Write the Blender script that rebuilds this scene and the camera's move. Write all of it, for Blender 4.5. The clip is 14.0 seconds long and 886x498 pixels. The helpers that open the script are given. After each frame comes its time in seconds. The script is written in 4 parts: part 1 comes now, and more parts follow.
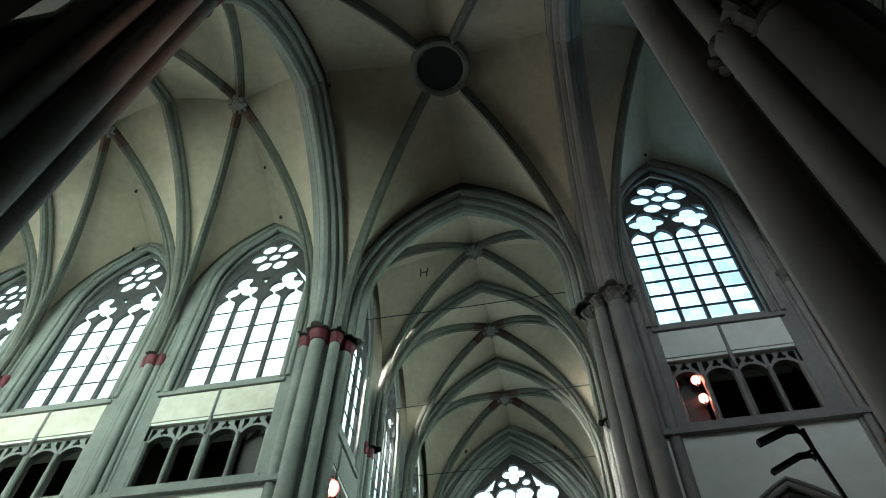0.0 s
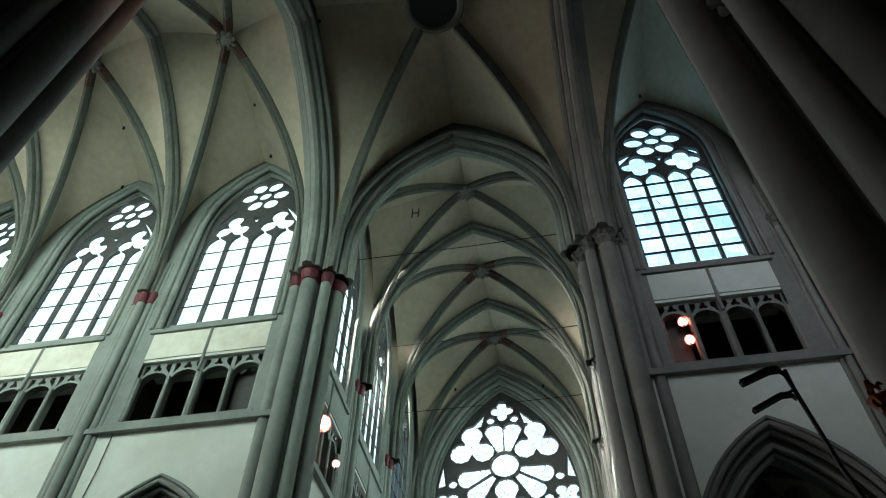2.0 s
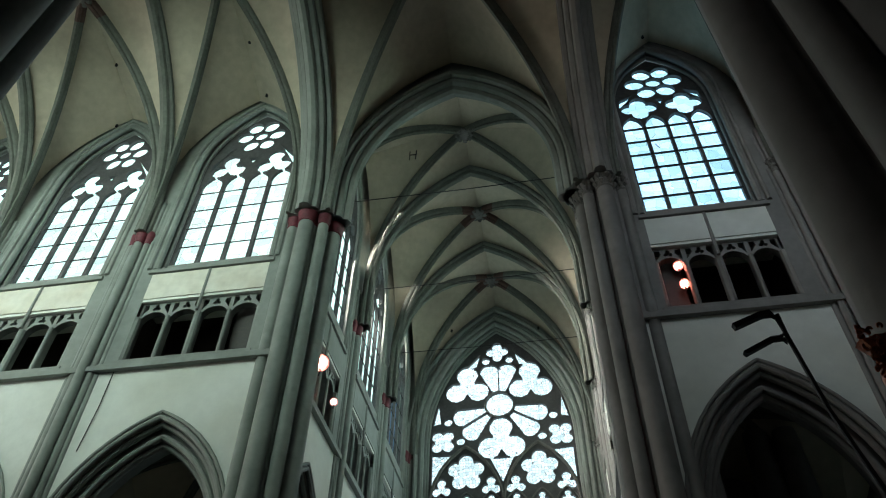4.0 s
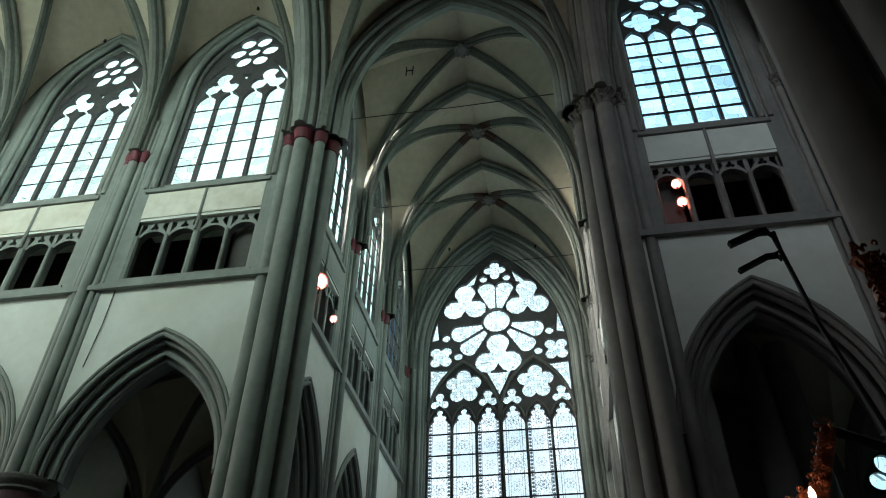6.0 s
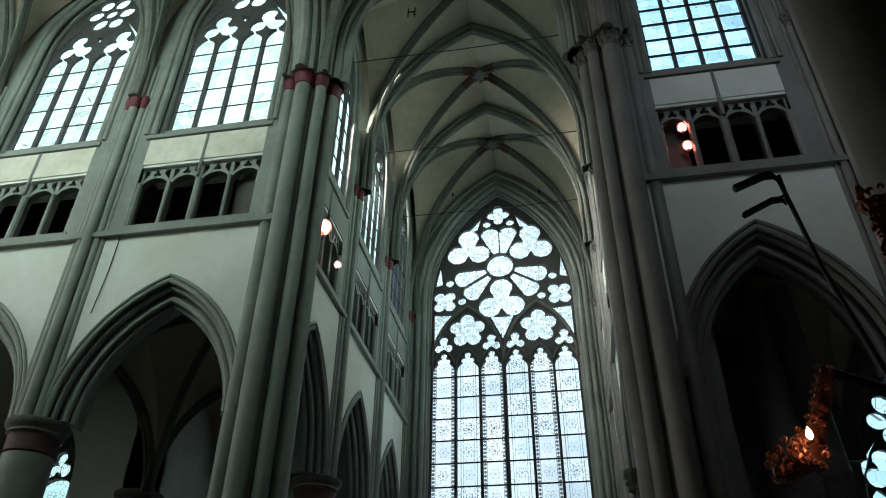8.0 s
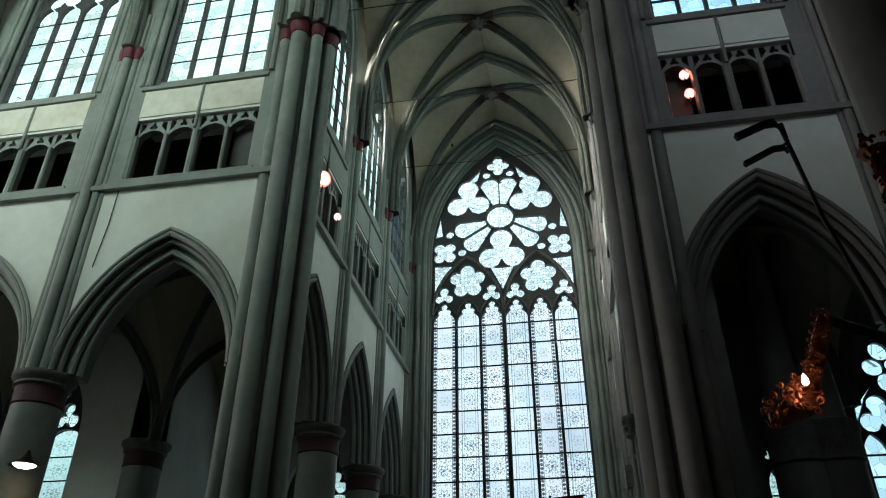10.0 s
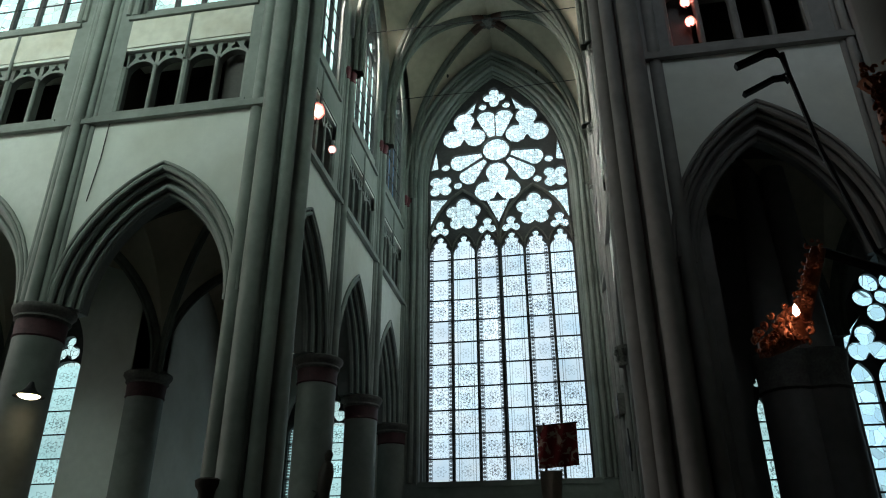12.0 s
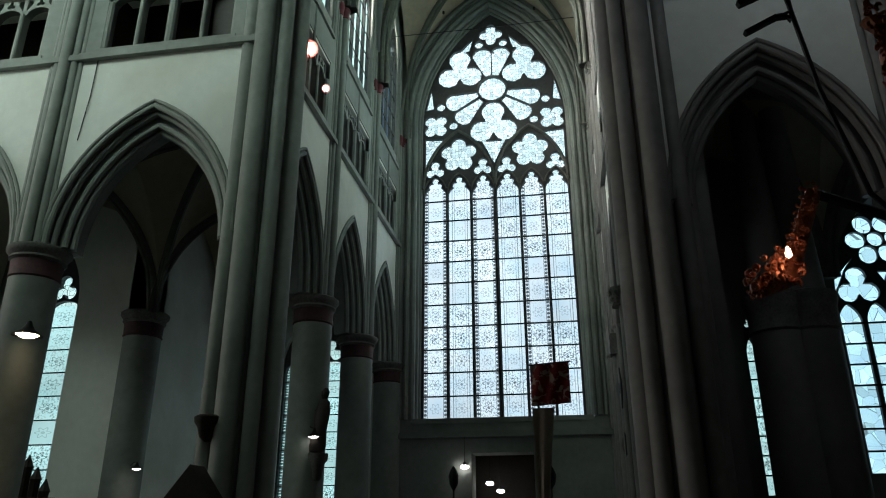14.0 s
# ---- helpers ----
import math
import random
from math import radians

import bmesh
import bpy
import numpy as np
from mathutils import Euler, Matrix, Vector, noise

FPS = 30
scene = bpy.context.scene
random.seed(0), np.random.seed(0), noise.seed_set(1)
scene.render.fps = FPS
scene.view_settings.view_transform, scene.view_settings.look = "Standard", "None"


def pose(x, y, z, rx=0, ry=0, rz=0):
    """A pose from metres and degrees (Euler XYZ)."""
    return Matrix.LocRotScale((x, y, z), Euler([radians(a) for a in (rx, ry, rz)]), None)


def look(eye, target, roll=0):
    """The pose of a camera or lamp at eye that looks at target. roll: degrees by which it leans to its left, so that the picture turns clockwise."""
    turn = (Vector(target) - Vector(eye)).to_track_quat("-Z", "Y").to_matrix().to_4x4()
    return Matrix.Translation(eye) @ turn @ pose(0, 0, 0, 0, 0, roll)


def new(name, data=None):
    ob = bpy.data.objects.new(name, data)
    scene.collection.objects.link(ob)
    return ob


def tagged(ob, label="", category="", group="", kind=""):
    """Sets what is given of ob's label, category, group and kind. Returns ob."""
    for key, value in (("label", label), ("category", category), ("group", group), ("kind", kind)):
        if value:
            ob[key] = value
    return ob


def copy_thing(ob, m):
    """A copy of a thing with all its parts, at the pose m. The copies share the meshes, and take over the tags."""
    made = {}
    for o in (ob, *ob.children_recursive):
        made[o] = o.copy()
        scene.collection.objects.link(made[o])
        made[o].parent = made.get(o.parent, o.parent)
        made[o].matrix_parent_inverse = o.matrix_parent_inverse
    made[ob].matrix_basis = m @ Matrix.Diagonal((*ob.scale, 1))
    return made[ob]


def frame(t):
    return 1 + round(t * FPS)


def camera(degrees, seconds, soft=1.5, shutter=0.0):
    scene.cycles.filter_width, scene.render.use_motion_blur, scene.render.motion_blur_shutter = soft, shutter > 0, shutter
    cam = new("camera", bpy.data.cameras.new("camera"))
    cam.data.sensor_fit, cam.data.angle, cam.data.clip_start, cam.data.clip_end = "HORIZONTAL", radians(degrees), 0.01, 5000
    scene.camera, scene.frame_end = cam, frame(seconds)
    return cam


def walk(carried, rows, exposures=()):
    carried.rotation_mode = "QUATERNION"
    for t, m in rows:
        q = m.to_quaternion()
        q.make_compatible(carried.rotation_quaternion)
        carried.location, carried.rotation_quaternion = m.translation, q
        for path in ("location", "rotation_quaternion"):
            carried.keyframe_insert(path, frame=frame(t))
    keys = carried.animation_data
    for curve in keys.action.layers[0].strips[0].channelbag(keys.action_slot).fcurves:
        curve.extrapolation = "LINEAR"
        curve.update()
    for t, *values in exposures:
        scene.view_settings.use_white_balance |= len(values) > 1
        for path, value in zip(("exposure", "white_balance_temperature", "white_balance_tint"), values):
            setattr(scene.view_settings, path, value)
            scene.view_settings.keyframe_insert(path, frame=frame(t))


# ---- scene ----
from mathutils import geometry

cam = camera(62.6, 14.0, soft=1.1)
EYE = (0.0, 0.0, 1.6)
# seconds, yaw to the left, pitch upwards, roll
ROWS = [
    (0.0, 12.21, 54.62, 1.50),
    (0.5, 12.17, 53.64, 1.80),
    (1.0, 11.59, 52.53, 1.47),
    (1.5, 11.44, 51.46, 1.33),
    (2.0, 10.94, 50.00, 1.02),
    (2.5, 10.88, 48.51, 1.10),
    (5.0, 10.32, 42.44, 1.10),
    (5.5, 10.43, 40.30, 1.15),
    (6.0, 10.10, 39.10, 0.73),
    (6.5, 10.12, 37.96, 0.58),
    (7.0, 10.30, 37.34, 0.49),
    (7.5, 10.32, 36.27, 0.68),
    (8.0, 10.38, 34.81, 0.66),
    (10.5, 10.33, 29.61, 0.12),
    (11.0, 10.28, 27.84, 0.14),
    (11.5, 10.03, 26.48, -0.03),
    (12.0, 9.96, 25.73, -0.15),
    (12.5, 9.87, 25.12, -0.22),
    (13.0, 9.91, 24.34, -0.05),
    (13.5, 9.85, 22.88, -0.02),
    (14.0, 9.55, 21.11, -0.14),
]
walk(cam, [(t, pose(*EYE, 90 + pitch, 0, yaw) @ pose(0, 0, 0, 0, 0, roll)) for t, yaw, pitch, roll in ROWS], [(0, 0.28), (2.5, 0.03), (5, -0.24), (8, -0.36), (11, -0.5), (14, -0.46)])

# ---- light ----
world = bpy.data.worlds.new("sky")
scene.world = world
world.use_nodes = True
wn = world.node_tree.nodes
sky = wn.new("ShaderNodeTexSky")
sky.sky_type, sky.sun_disc, sky.sun_elevation, sky.sun_rotation = "NISHITA", False, radians(48), radians(150)
world.node_tree.links.new(sky.outputs[0], wn["Background"].inputs[0])
wn["Background"].inputs[1].default_value = 0.15


def sky_panel(name, at, towards, width, height, radiance, colour, spread=75):
    """An area lamp outside a row of windows, in place of the sky's light there."""
    data = bpy.data.lights.new(name, "AREA")
    data.shape, data.size, data.size_y = "RECTANGLE", width, height
    data.spread = radians(spread)
    data.energy, data.color = radiance * width * height * math.pi, colour
    ob = new(name, data)
    ob.matrix_world = look(at, towards)
    return ob


GREEN = (0.78, 1.0, 0.88)
sky_panel("sky_south_nave", (-18.6, 0.9, 23.0), (-18.6, 14.6, 19.5), 22.0, 8.0, 5.0, GREEN, 100)
sky_panel("sky_south_choir", (7.6, 0.9, 23.0), (7.6, 14.6, 18.0), 9.0, 8.0, 0.9, (0.82, 0.95, 1.0))
# unseen west window supposed, added to light the piers' west sides
sky_panel("added_west_fill", (-30.3, 9.7, 16.5), (2.2, 14.0, 13.0), 7.2, 15.0, 1.9, (1.0, 0.94, 0.84), 100)
sky_panel("sky_west_transept", (-8.05, 24.0, 21.8), (1.85, 26.5, 17.0), 10.0, 6.5, 12.5, (1.0, 0.95, 0.84), 80)
sky_panel("sky_east_transept", (4.1, 22.4, 22.5), (-7.0, 21.0, 20.5), 13.0, 8.0, 4.5, GREEN, 115)


def flood_beam(at, aim, watts, angle):
    """The beam of one of the rosy floodlights in the triforium."""
    data = bpy.data.lights.new("floodlight_beam", "SPOT")
    data.energy, data.color, data.spot_size, data.spot_blend = watts, (1.0, 0.34, 0.24), radians(angle), 0.8
    data.shadow_soft_size = 0.08
    new("floodlight_beam", data).matrix_world = look(at, aim)


FLOOD_EAST, FLOOD_EAST_LOW, FLOOD_WEST = (3.66, 14.86, 15.31), (3.69, 14.86, 14.66), (-6.88, 17.08, 14.92)
flood_beam((3.545, 14.4, 14.93), (2.3, 3.3, 17.0), 1800, 45)
flood_beam((3.575, 14.4, 14.27), (-6.9, 3.35, 14.5), 1100, 25)

# ---- materials ----


def material(name, colour, rough=0.85, metal=0.0, grain=6.0, spread=0.12, stain=0.6, stain_colour=None, bump=0.15, bump_scale=40.0):
    """A surface with variation at two scales and a fine relief, at world size."""
    m = bpy.data.materials.new(name)
    m.use_nodes = True
    n, l = m.node_tree.nodes, m.node_tree.links
    b = n["Principled BSDF"]
    b.inputs["Roughness"].default_value, b.inputs["Metallic"].default_value = rough, metal
    geo = n.new("ShaderNodeNewGeometry")
    rnd = n.new("ShaderNodeObjectInfo")
    fine, coarse = n.new("ShaderNodeTexNoise"), n.new("ShaderNodeTexNoise")
    for tex, scale, detail in ((fine, grain, 6.0), (coarse, stain, 4.0)):
        l.new(geo.outputs["Position"], tex.inputs["Vector"])
        tex.inputs["Scale"].default_value, tex.inputs["Detail"].default_value = scale, detail
    dark = stain_colour or tuple(c * 0.7 for c in colour)
    mix = n.new("ShaderNodeMix")
    mix.data_type = "RGBA"
    mix.inputs["A"].default_value, mix.inputs["B"].default_value = (*colour, 1), (*dark, 1)
    ramp = n.new("ShaderNodeMapRange")
    ramp.inputs["From Min"].default_value, ramp.inputs["From Max"].default_value = 0.42, 0.72
    l.new(coarse.outputs["Fac"], ramp.inputs["Value"])
    l.new(ramp.outputs["Result"], mix.inputs["Factor"])
    hsv = n.new("ShaderNodeHueSaturation")
    vary = n.new("ShaderNodeMapRange")
    vary.inputs["To Min"].default_value, vary.inputs["To Max"].default_value = 1 - spread, 1 + spread
    vary.inputs["From Min"].default_value, vary.inputs["From Max"].default_value = 0.3, 0.7
    l.new(fine.outputs["Fac"], vary.inputs["Value"])
    piece = n.new("ShaderNodeMapRange")
    piece.inputs["To Min"].default_value, piece.inputs["To Max"].default_value = 0.94, 1.06
    l.new(rnd.outputs["Random"], piece.inputs["Value"])
    times = n.new("ShaderNodeMath")
    times.operation = "MULTIPLY"
    l.new(vary.outputs["Result"], times.inputs[0])
    l.new(piece.outputs["Result"], times.inputs[1])
    l.new(times.outputs[0], hsv.inputs["Value"])
    l.new(mix.outputs["Result"], hsv.inputs["Color"])
    l.new(hsv.outputs["Color"], b.inputs["Base Color"])
    if bump:
        relief, bn = n.new("ShaderNodeTexNoise"), n.new("ShaderNodeBump")
        l.new(geo.outputs["Position"], relief.inputs["Vector"])
        relief.inputs["Scale"].default_value, relief.inputs["Detail"].default_value = bump_scale, 5.0
        bn.inputs["Strength"].default_value, bn.inputs["Distance"].default_value = bump, 0.02
        l.new(relief.outputs["Fac"], bn.inputs["Height"])
        l.new(bn.outputs["Normal"], b.inputs["Normal"])
    return m


STONE = material("grey_green_stone", (0.228, 0.25, 0.230), 0.65, grain=5, spread=0.08, stain=0.7, bump=0.06)
STONE_EAST = material("grey_stone", (0.205, 0.198, 0.19), 0.65, grain=5, spread=0.08, stain=0.7, bump=0.06)
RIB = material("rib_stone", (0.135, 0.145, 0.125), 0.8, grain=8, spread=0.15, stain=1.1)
WEB = material("cream_vault_plaster", (0.50, 0.44, 0.34), 0.9, grain=3.5, spread=0.08, stain=0.35, stain_colour=(0.36, 0.31, 0.24))
PLASTER = material("pale_wall_plaster", (0.72, 0.74, 0.70), 0.9, grain=4, spread=0.05, stain=0.5, stain_colour=(0.60, 0.61, 0.55))
PANEL = material("cream_panel_plaster", (0.68, 0.66, 0.58), 0.9, grain=4, spread=0.08, stain=1.2, stain_colour=(0.58, 0.54, 0.45))
MAROON = material("dark_maroon_paint", (0.065, 0.018, 0.024), 0.7, grain=14, spread=0.25, stain=3)
RED = material("dark_red_paint", (0.14, 0.018, 0.032), 0.6, grain=14, spread=0.25, stain=3)
BROWN_PAINT = material("red_brown_paint", (0.095, 0.05, 0.04), 0.7, grain=14, spread=0.3, stain=4)
# near-black base colour puts the backlit silhouette into the tracery stone
TRACERY_BACKLIT = material("backlit_tracery_stone", (0.07, 0.07, 0.072), 0.8, grain=9, spread=0.2, stain=1.5)
# floor out of view, darkened to keep its bounced light low
FLOOR = material("floor_stone", (0.06, 0.055, 0.05), 0.5, grain=5, spread=0.2)
LEAF_STONE = material("carved_stone", (0.15, 0.145, 0.135), 0.85, grain=16, spread=0.3, stain=4)
IRON = material("black_iron", (0.015, 0.016, 0.018), 0.5, metal=0.6, grain=20, spread=0.3)
GOLD = material("worn_gilding", (0.44, 0.15, 0.075), 0.45, metal=0.5, grain=40, spread=0.45, stain=14, stain_colour=(0.22, 0.045, 0.025))
# oak, and the painted-in shade of the triforium passage
OAK_AND_SHADE = material("dark_oak_and_shade", (0.022, 0.015, 0.010), 0.55, grain=12, spread=0.35, stain=3)


def glass_material(name, low, high, tint_a, tint_b, cell, lead):
    """Leaded glass: clear tint that varies from quarry to quarry, with dark lead lines and painted marks."""
    m = bpy.data.materials.new(name)
    m.use_nodes = True
    n, l = m.node_tree.nodes, m.node_tree.links
    n.remove(n["Principled BSDF"])
    geo, info = n.new("ShaderNodeNewGeometry"), n.new("ShaderNodeObjectInfo")
    cells, edge, wash = n.new("ShaderNodeTexVoronoi"), n.new("ShaderNodeTexVoronoi"), n.new("ShaderNodeTexNoise")
    edge.feature = "DISTANCE_TO_EDGE"
    for tex in (cells, edge):
        tex.inputs["Scale"].default_value, tex.inputs["Randomness"].default_value = cell, 0.55
        l.new(geo.outputs["Position"], tex.inputs["Vector"])
    l.new(geo.outputs["Position"], wash.inputs["Vector"])
    wash.inputs["Scale"].default_value = 1.3
    sep = n.new("ShaderNodeSeparateColor")
    l.new(cells.outputs["Color"], sep.inputs["Color"])
    mix = n.new("ShaderNodeMix")
    mix.data_type = "RGBA"
    mix.inputs["A"].default_value, mix.inputs["B"].default_value = (*tint_a, 1), (*tint_b, 1)
    l.new(wash.outputs["Fac"], mix.inputs["Factor"])
    level = n.new("ShaderNodeMapRange")
    level.inputs["To Min"].default_value, level.inputs["To Max"].default_value = low, high
    l.new(sep.outputs["Red"], level.inputs["Value"])
    line = n.new("ShaderNodeMapRange")
    line.inputs["From Min"].default_value, line.inputs["From Max"].default_value = lead * 0.5, lead
    line.inputs["To Min"].default_value = 0.25
    l.new(edge.outputs["Distance"], line.inputs["Value"])
    each = n.new("ShaderNodeMapRange")
    each.inputs["To Min"].default_value, each.inputs["To Max"].default_value = 0.75, 1.1
    l.new(info.outputs["Random"], each.inputs["Value"])
    a, b = n.new("ShaderNodeMath"), n.new("ShaderNodeMath")
    a.operation = b.operation = "MULTIPLY"
    l.new(level.outputs["Result"], a.inputs[0])
    l.new(line.outputs["Result"], a.inputs[1])
    l.new(a.outputs[0], b.inputs[0])
    l.new(each.outputs["Result"], b.inputs[1])
    vec = n.new("ShaderNodeVectorMath")
    vec.operation = "SCALE"
    l.new(mix.outputs["Result"], vec.inputs[0])
    l.new(b.outputs[0], vec.inputs["Scale"])
    clear, gloss, add = n.new("ShaderNodeBsdfTransparent"), n.new("ShaderNodeBsdfGlossy"), n.new("ShaderNodeMixShader")
    gloss.inputs["Roughness"].default_value = 0.25
    add.inputs[0].default_value = 0.03
    l.new(vec.outputs[0], clear.inputs["Color"])
    l.new(clear.outputs[0], add.inputs[1])
    l.new(gloss.outputs[0], add.inputs[2])
    l.new(add.outputs[0], n["Material Output"].inputs["Surface"])
    return m


GLASS_NORTH = glass_material("grisaille_glass", 0.34, 0.62, (0.80, 1.0, 1.0), (0.72, 0.90, 1.0), 7.0, 0.05)
GLASS_CLEAR = glass_material("pale_leaded_glass", 0.7, 1.0, (1.0, 1.0, 0.96), (0.70, 1.0, 0.98), 3.0, 0.012)
GLASS_CYAN = glass_material("blue_leaded_glass", 0.65, 1.0, (0.70, 0.95, 1.0), (0.50, 0.72, 1.0), 3.0, 0.010)
GLASS_AISLE = glass_material("aisle_leaded_glass", 0.4, 0.55, (0.75, 1.0, 1.0), (0.9, 1.0, 1.0), 5.0, 0.04)


def painted_glass(name, tint_a, tint_b, beaded=True):
    """Grisaille: in each pane borders of beads or of thin lead lines, a painted rosette and a wash of foliage."""
    m = bpy.data.materials.new(name)
    m.use_nodes = True
    n, l = m.node_tree.nodes, m.node_tree.links
    n.remove(n["Principled BSDF"])
    co, geo, info, sep = n.new("ShaderNodeTexCoord"), n.new("ShaderNodeNewGeometry"), n.new("ShaderNodeObjectInfo"), n.new("ShaderNodeSeparateXYZ")
    l.new(co.outputs["Generated"], sep.inputs[0])

    def op(kind, a, b=0.0, c=0.0):
        q = n.new("ShaderNodeMath")
        q.operation = kind
        for k, value in enumerate((a, b, c)):
            if isinstance(value, (int, float)):
                q.inputs[k].default_value = value
            else:
                l.new(value, q.inputs[k])
        return q.outputs[0]

    x, z = sep.outputs["X"], sep.outputs["Z"]
    off = op("ABSOLUTE", op("SUBTRACT", x, 0.5))
    up = op("SUBTRACT", z, 0.5)
    line = op("LESS_THAN", op("ABSOLUTE", op("SUBTRACT", off, 0.34)), 0.016)
    dark = op("MULTIPLY", line, 0.6)
    if beaded:
        # a row of dark leaves down each border
        bead = op("LESS_THAN", op("ADD", op("POWER", op("MULTIPLY", op("SUBTRACT", off, 0.42), 16.0), 2.0), op("POWER", op("MULTIPLY", op("SUBTRACT", op("FRACT", op("MULTIPLY", z, 6.0)), 0.5), 2.6), 2.0)), 1.0)
        dark = op("ADD", dark, op("MULTIPLY", bead, 0.8))
    else:
        second = op("LESS_THAN", op("ABSOLUTE", op("SUBTRACT", off, 0.24)), 0.012)
        dark = op("ADD", dark, op("MULTIPLY", second, 0.4))
    # a rosette of leaves in the middle of each pane
    far = op("SQRT", op("ADD", op("POWER", op("SUBTRACT", x, 0.5), 2.0), op("POWER", up, 2.0)))
    turn = op("ARCTAN2", up, op("SUBTRACT", x, 0.5))
    ring = op("LESS_THAN", op("ABSOLUTE", op("SUBTRACT", far, op("ADD", 0.17, op("MULTIPLY", op("COSINE", op("MULTIPLY", turn, 6.0)), 0.05)))), 0.022)
    eye = op("LESS_THAN", far, 0.06)
    weight = op("ADD", 0.25, op("MULTIPLY", info.outputs["Random"], 0.4))
    dark = op("ADD", dark, op("MULTIPLY", op("ADD", ring, eye), weight))
    fol, wash = n.new("ShaderNodeTexNoise"), n.new("ShaderNodeTexNoise")
    for tex, scale, detail in ((fol, 16.0, 2.0), (wash, 0.9, 2.0)):
        l.new(geo.outputs["Position"], tex.inputs["Vector"])
        tex.inputs["Scale"].default_value, tex.inputs["Detail"].default_value = scale, detail
    leaf = op("MULTIPLY", op("MAXIMUM", op("SUBTRACT", fol.outputs["Fac"], 0.48), 0.0), op("MULTIPLY", info.outputs["Random"], 3.6))
    dark = op("ADD", dark, leaf)
    lit = op("MAXIMUM", op("SUBTRACT", 1.0, dark), 0.10)
    lit = op("MULTIPLY", lit, op("ADD", 0.46, op("MULTIPLY", info.outputs["Random"], 0.14)))
    mix, vec = n.new("ShaderNodeMix"), n.new("ShaderNodeVectorMath")
    mix.data_type, vec.operation = "RGBA", "SCALE"
    mix.inputs["A"].default_value, mix.inputs["B"].default_value = (*tint_a, 1), (*tint_b, 1)
    l.new(wash.outputs["Fac"], mix.inputs["Factor"])
    l.new(mix.outputs["Result"], vec.inputs[0])
    l.new(lit, vec.inputs["Scale"])
    clear = n.new("ShaderNodeBsdfTransparent")
    l.new(vec.outputs[0], clear.inputs["Color"])
    l.new(clear.outputs[0], n["Material Output"].inputs["Surface"])
    return m


GLASS_SIDE = painted_glass("painted_aisle_glass", (0.85, 1.0, 1.0), (0.6, 0.95, 1.0))
GLASS_GREAT = painted_glass("painted_grisaille", (0.95, 0.98, 1.0), (0.62, 0.82, 1.0))
GLASS_LINED = painted_glass("lined_grisaille", (0.95, 0.98, 1.0), (0.58, 0.82, 1.0), False)


def lamp_material(name, colour, strength):
    m = bpy.data.materials.new(name)
    m.use_nodes = True
    b = m.node_tree.nodes["Principled BSDF"]
    b.inputs["Emission Color"].default_value, b.inputs["Emission Strength"].default_value = (*colour, 1), strength
    return m


def backdrop_material(name, colour, strength):
    m = bpy.data.materials.new(name)
    m.use_nodes = True
    n, l = m.node_tree.nodes, m.node_tree.links
    n.remove(n["Principled BSDF"])
    glow, geo, cloud, ramp = n.new("ShaderNodeEmission"), n.new("ShaderNodeNewGeometry"), n.new("ShaderNodeTexNoise"), n.new("ShaderNodeMapRange")
    cloud.inputs["Scale"].default_value = 0.3
    l.new(geo.outputs["Position"], cloud.inputs["Vector"])
    l.new(cloud.outputs["Fac"], ramp.inputs["Value"])
    ramp.inputs["To Min"].default_value, ramp.inputs["To Max"].default_value = strength * 0.6, strength * 1.4
    glow.inputs["Color"].default_value = (*colour, 1)
    up, lift, prod = n.new("ShaderNodeSeparateXYZ"), n.new("ShaderNodeMapRange"), n.new("ShaderNodeMath")
    l.new(geo.outputs["Position"], up.inputs[0])
    l.new(up.outputs["Z"], lift.inputs["Value"])
    lift.inputs["From Min"].default_value, lift.inputs["From Max"].default_value = 4.0, 28.0
    lift.inputs["To Min"].default_value, lift.inputs["To Max"].default_value = 0.75, 1.35
    prod.operation = "MULTIPLY"
    l.new(ramp.outputs["Result"], prod.inputs[0])
    l.new(lift.outputs["Result"], prod.inputs[1])
    l.new(prod.outputs[0], glow.inputs["Strength"])
    l.new(glow.outputs[0], n["Material Output"].inputs["Surface"])
    return m


SKY_PALE = backdrop_material("bright_sky", (0.82, 1.0, 0.98), 1.9)
SKY_NORTH = backdrop_material("north_sky", (0.86, 0.96, 1.0), 3.2)
SKY_AISLE = backdrop_material("aisle_sky", (0.80, 1.0, 1.0), 2.6)
SKY_BLUE = backdrop_material("blue_sky", (0.66, 0.92, 1.0), 2.2)

# ---- mesh helpers ----


def mesh_from(verts, faces, name="mesh", smooth=False):
    me = bpy.data.meshes.new(name)
    me.from_pydata([tuple(v) for v in verts], [], faces)
    me.validate()
    bm = bmesh.new()
    bm.from_mesh(me)
    bmesh.ops.recalc_face_normals(bm, faces=bm.faces[:])
    bm.to_mesh(me)
    bm.free()
    if smooth:
        me.polygons.foreach_set("use_smooth", [True] * len(me.polygons))
        me.set_sharp_from_angle(angle=radians(40))
    return me


def join(*pieces):
    """Vertices and faces of several pieces in one."""
    verts, faces = [], []
    for v, f in pieces:
        k = len(verts)
        verts += list(v)
        faces += [tuple(i + k for i in q) for q in f]
    return verts, faces


def part(name, me, mat, parent=None, label=""):
    if isinstance(me, tuple):
        me = mesh_from(*me, name=name, smooth=True)
    ob = new(name, me)
    if not me.materials:
        me.materials.append(mat)
    ob.parent = parent
    return tagged(ob, label)


def thing(name, at, label, category, group="", kind=""):
    ob = new(name)
    ob.empty_display_size = 0.2
    ob.location = at
    bpy.context.view_layer.update()
    return tagged(ob, label, category, group, kind)


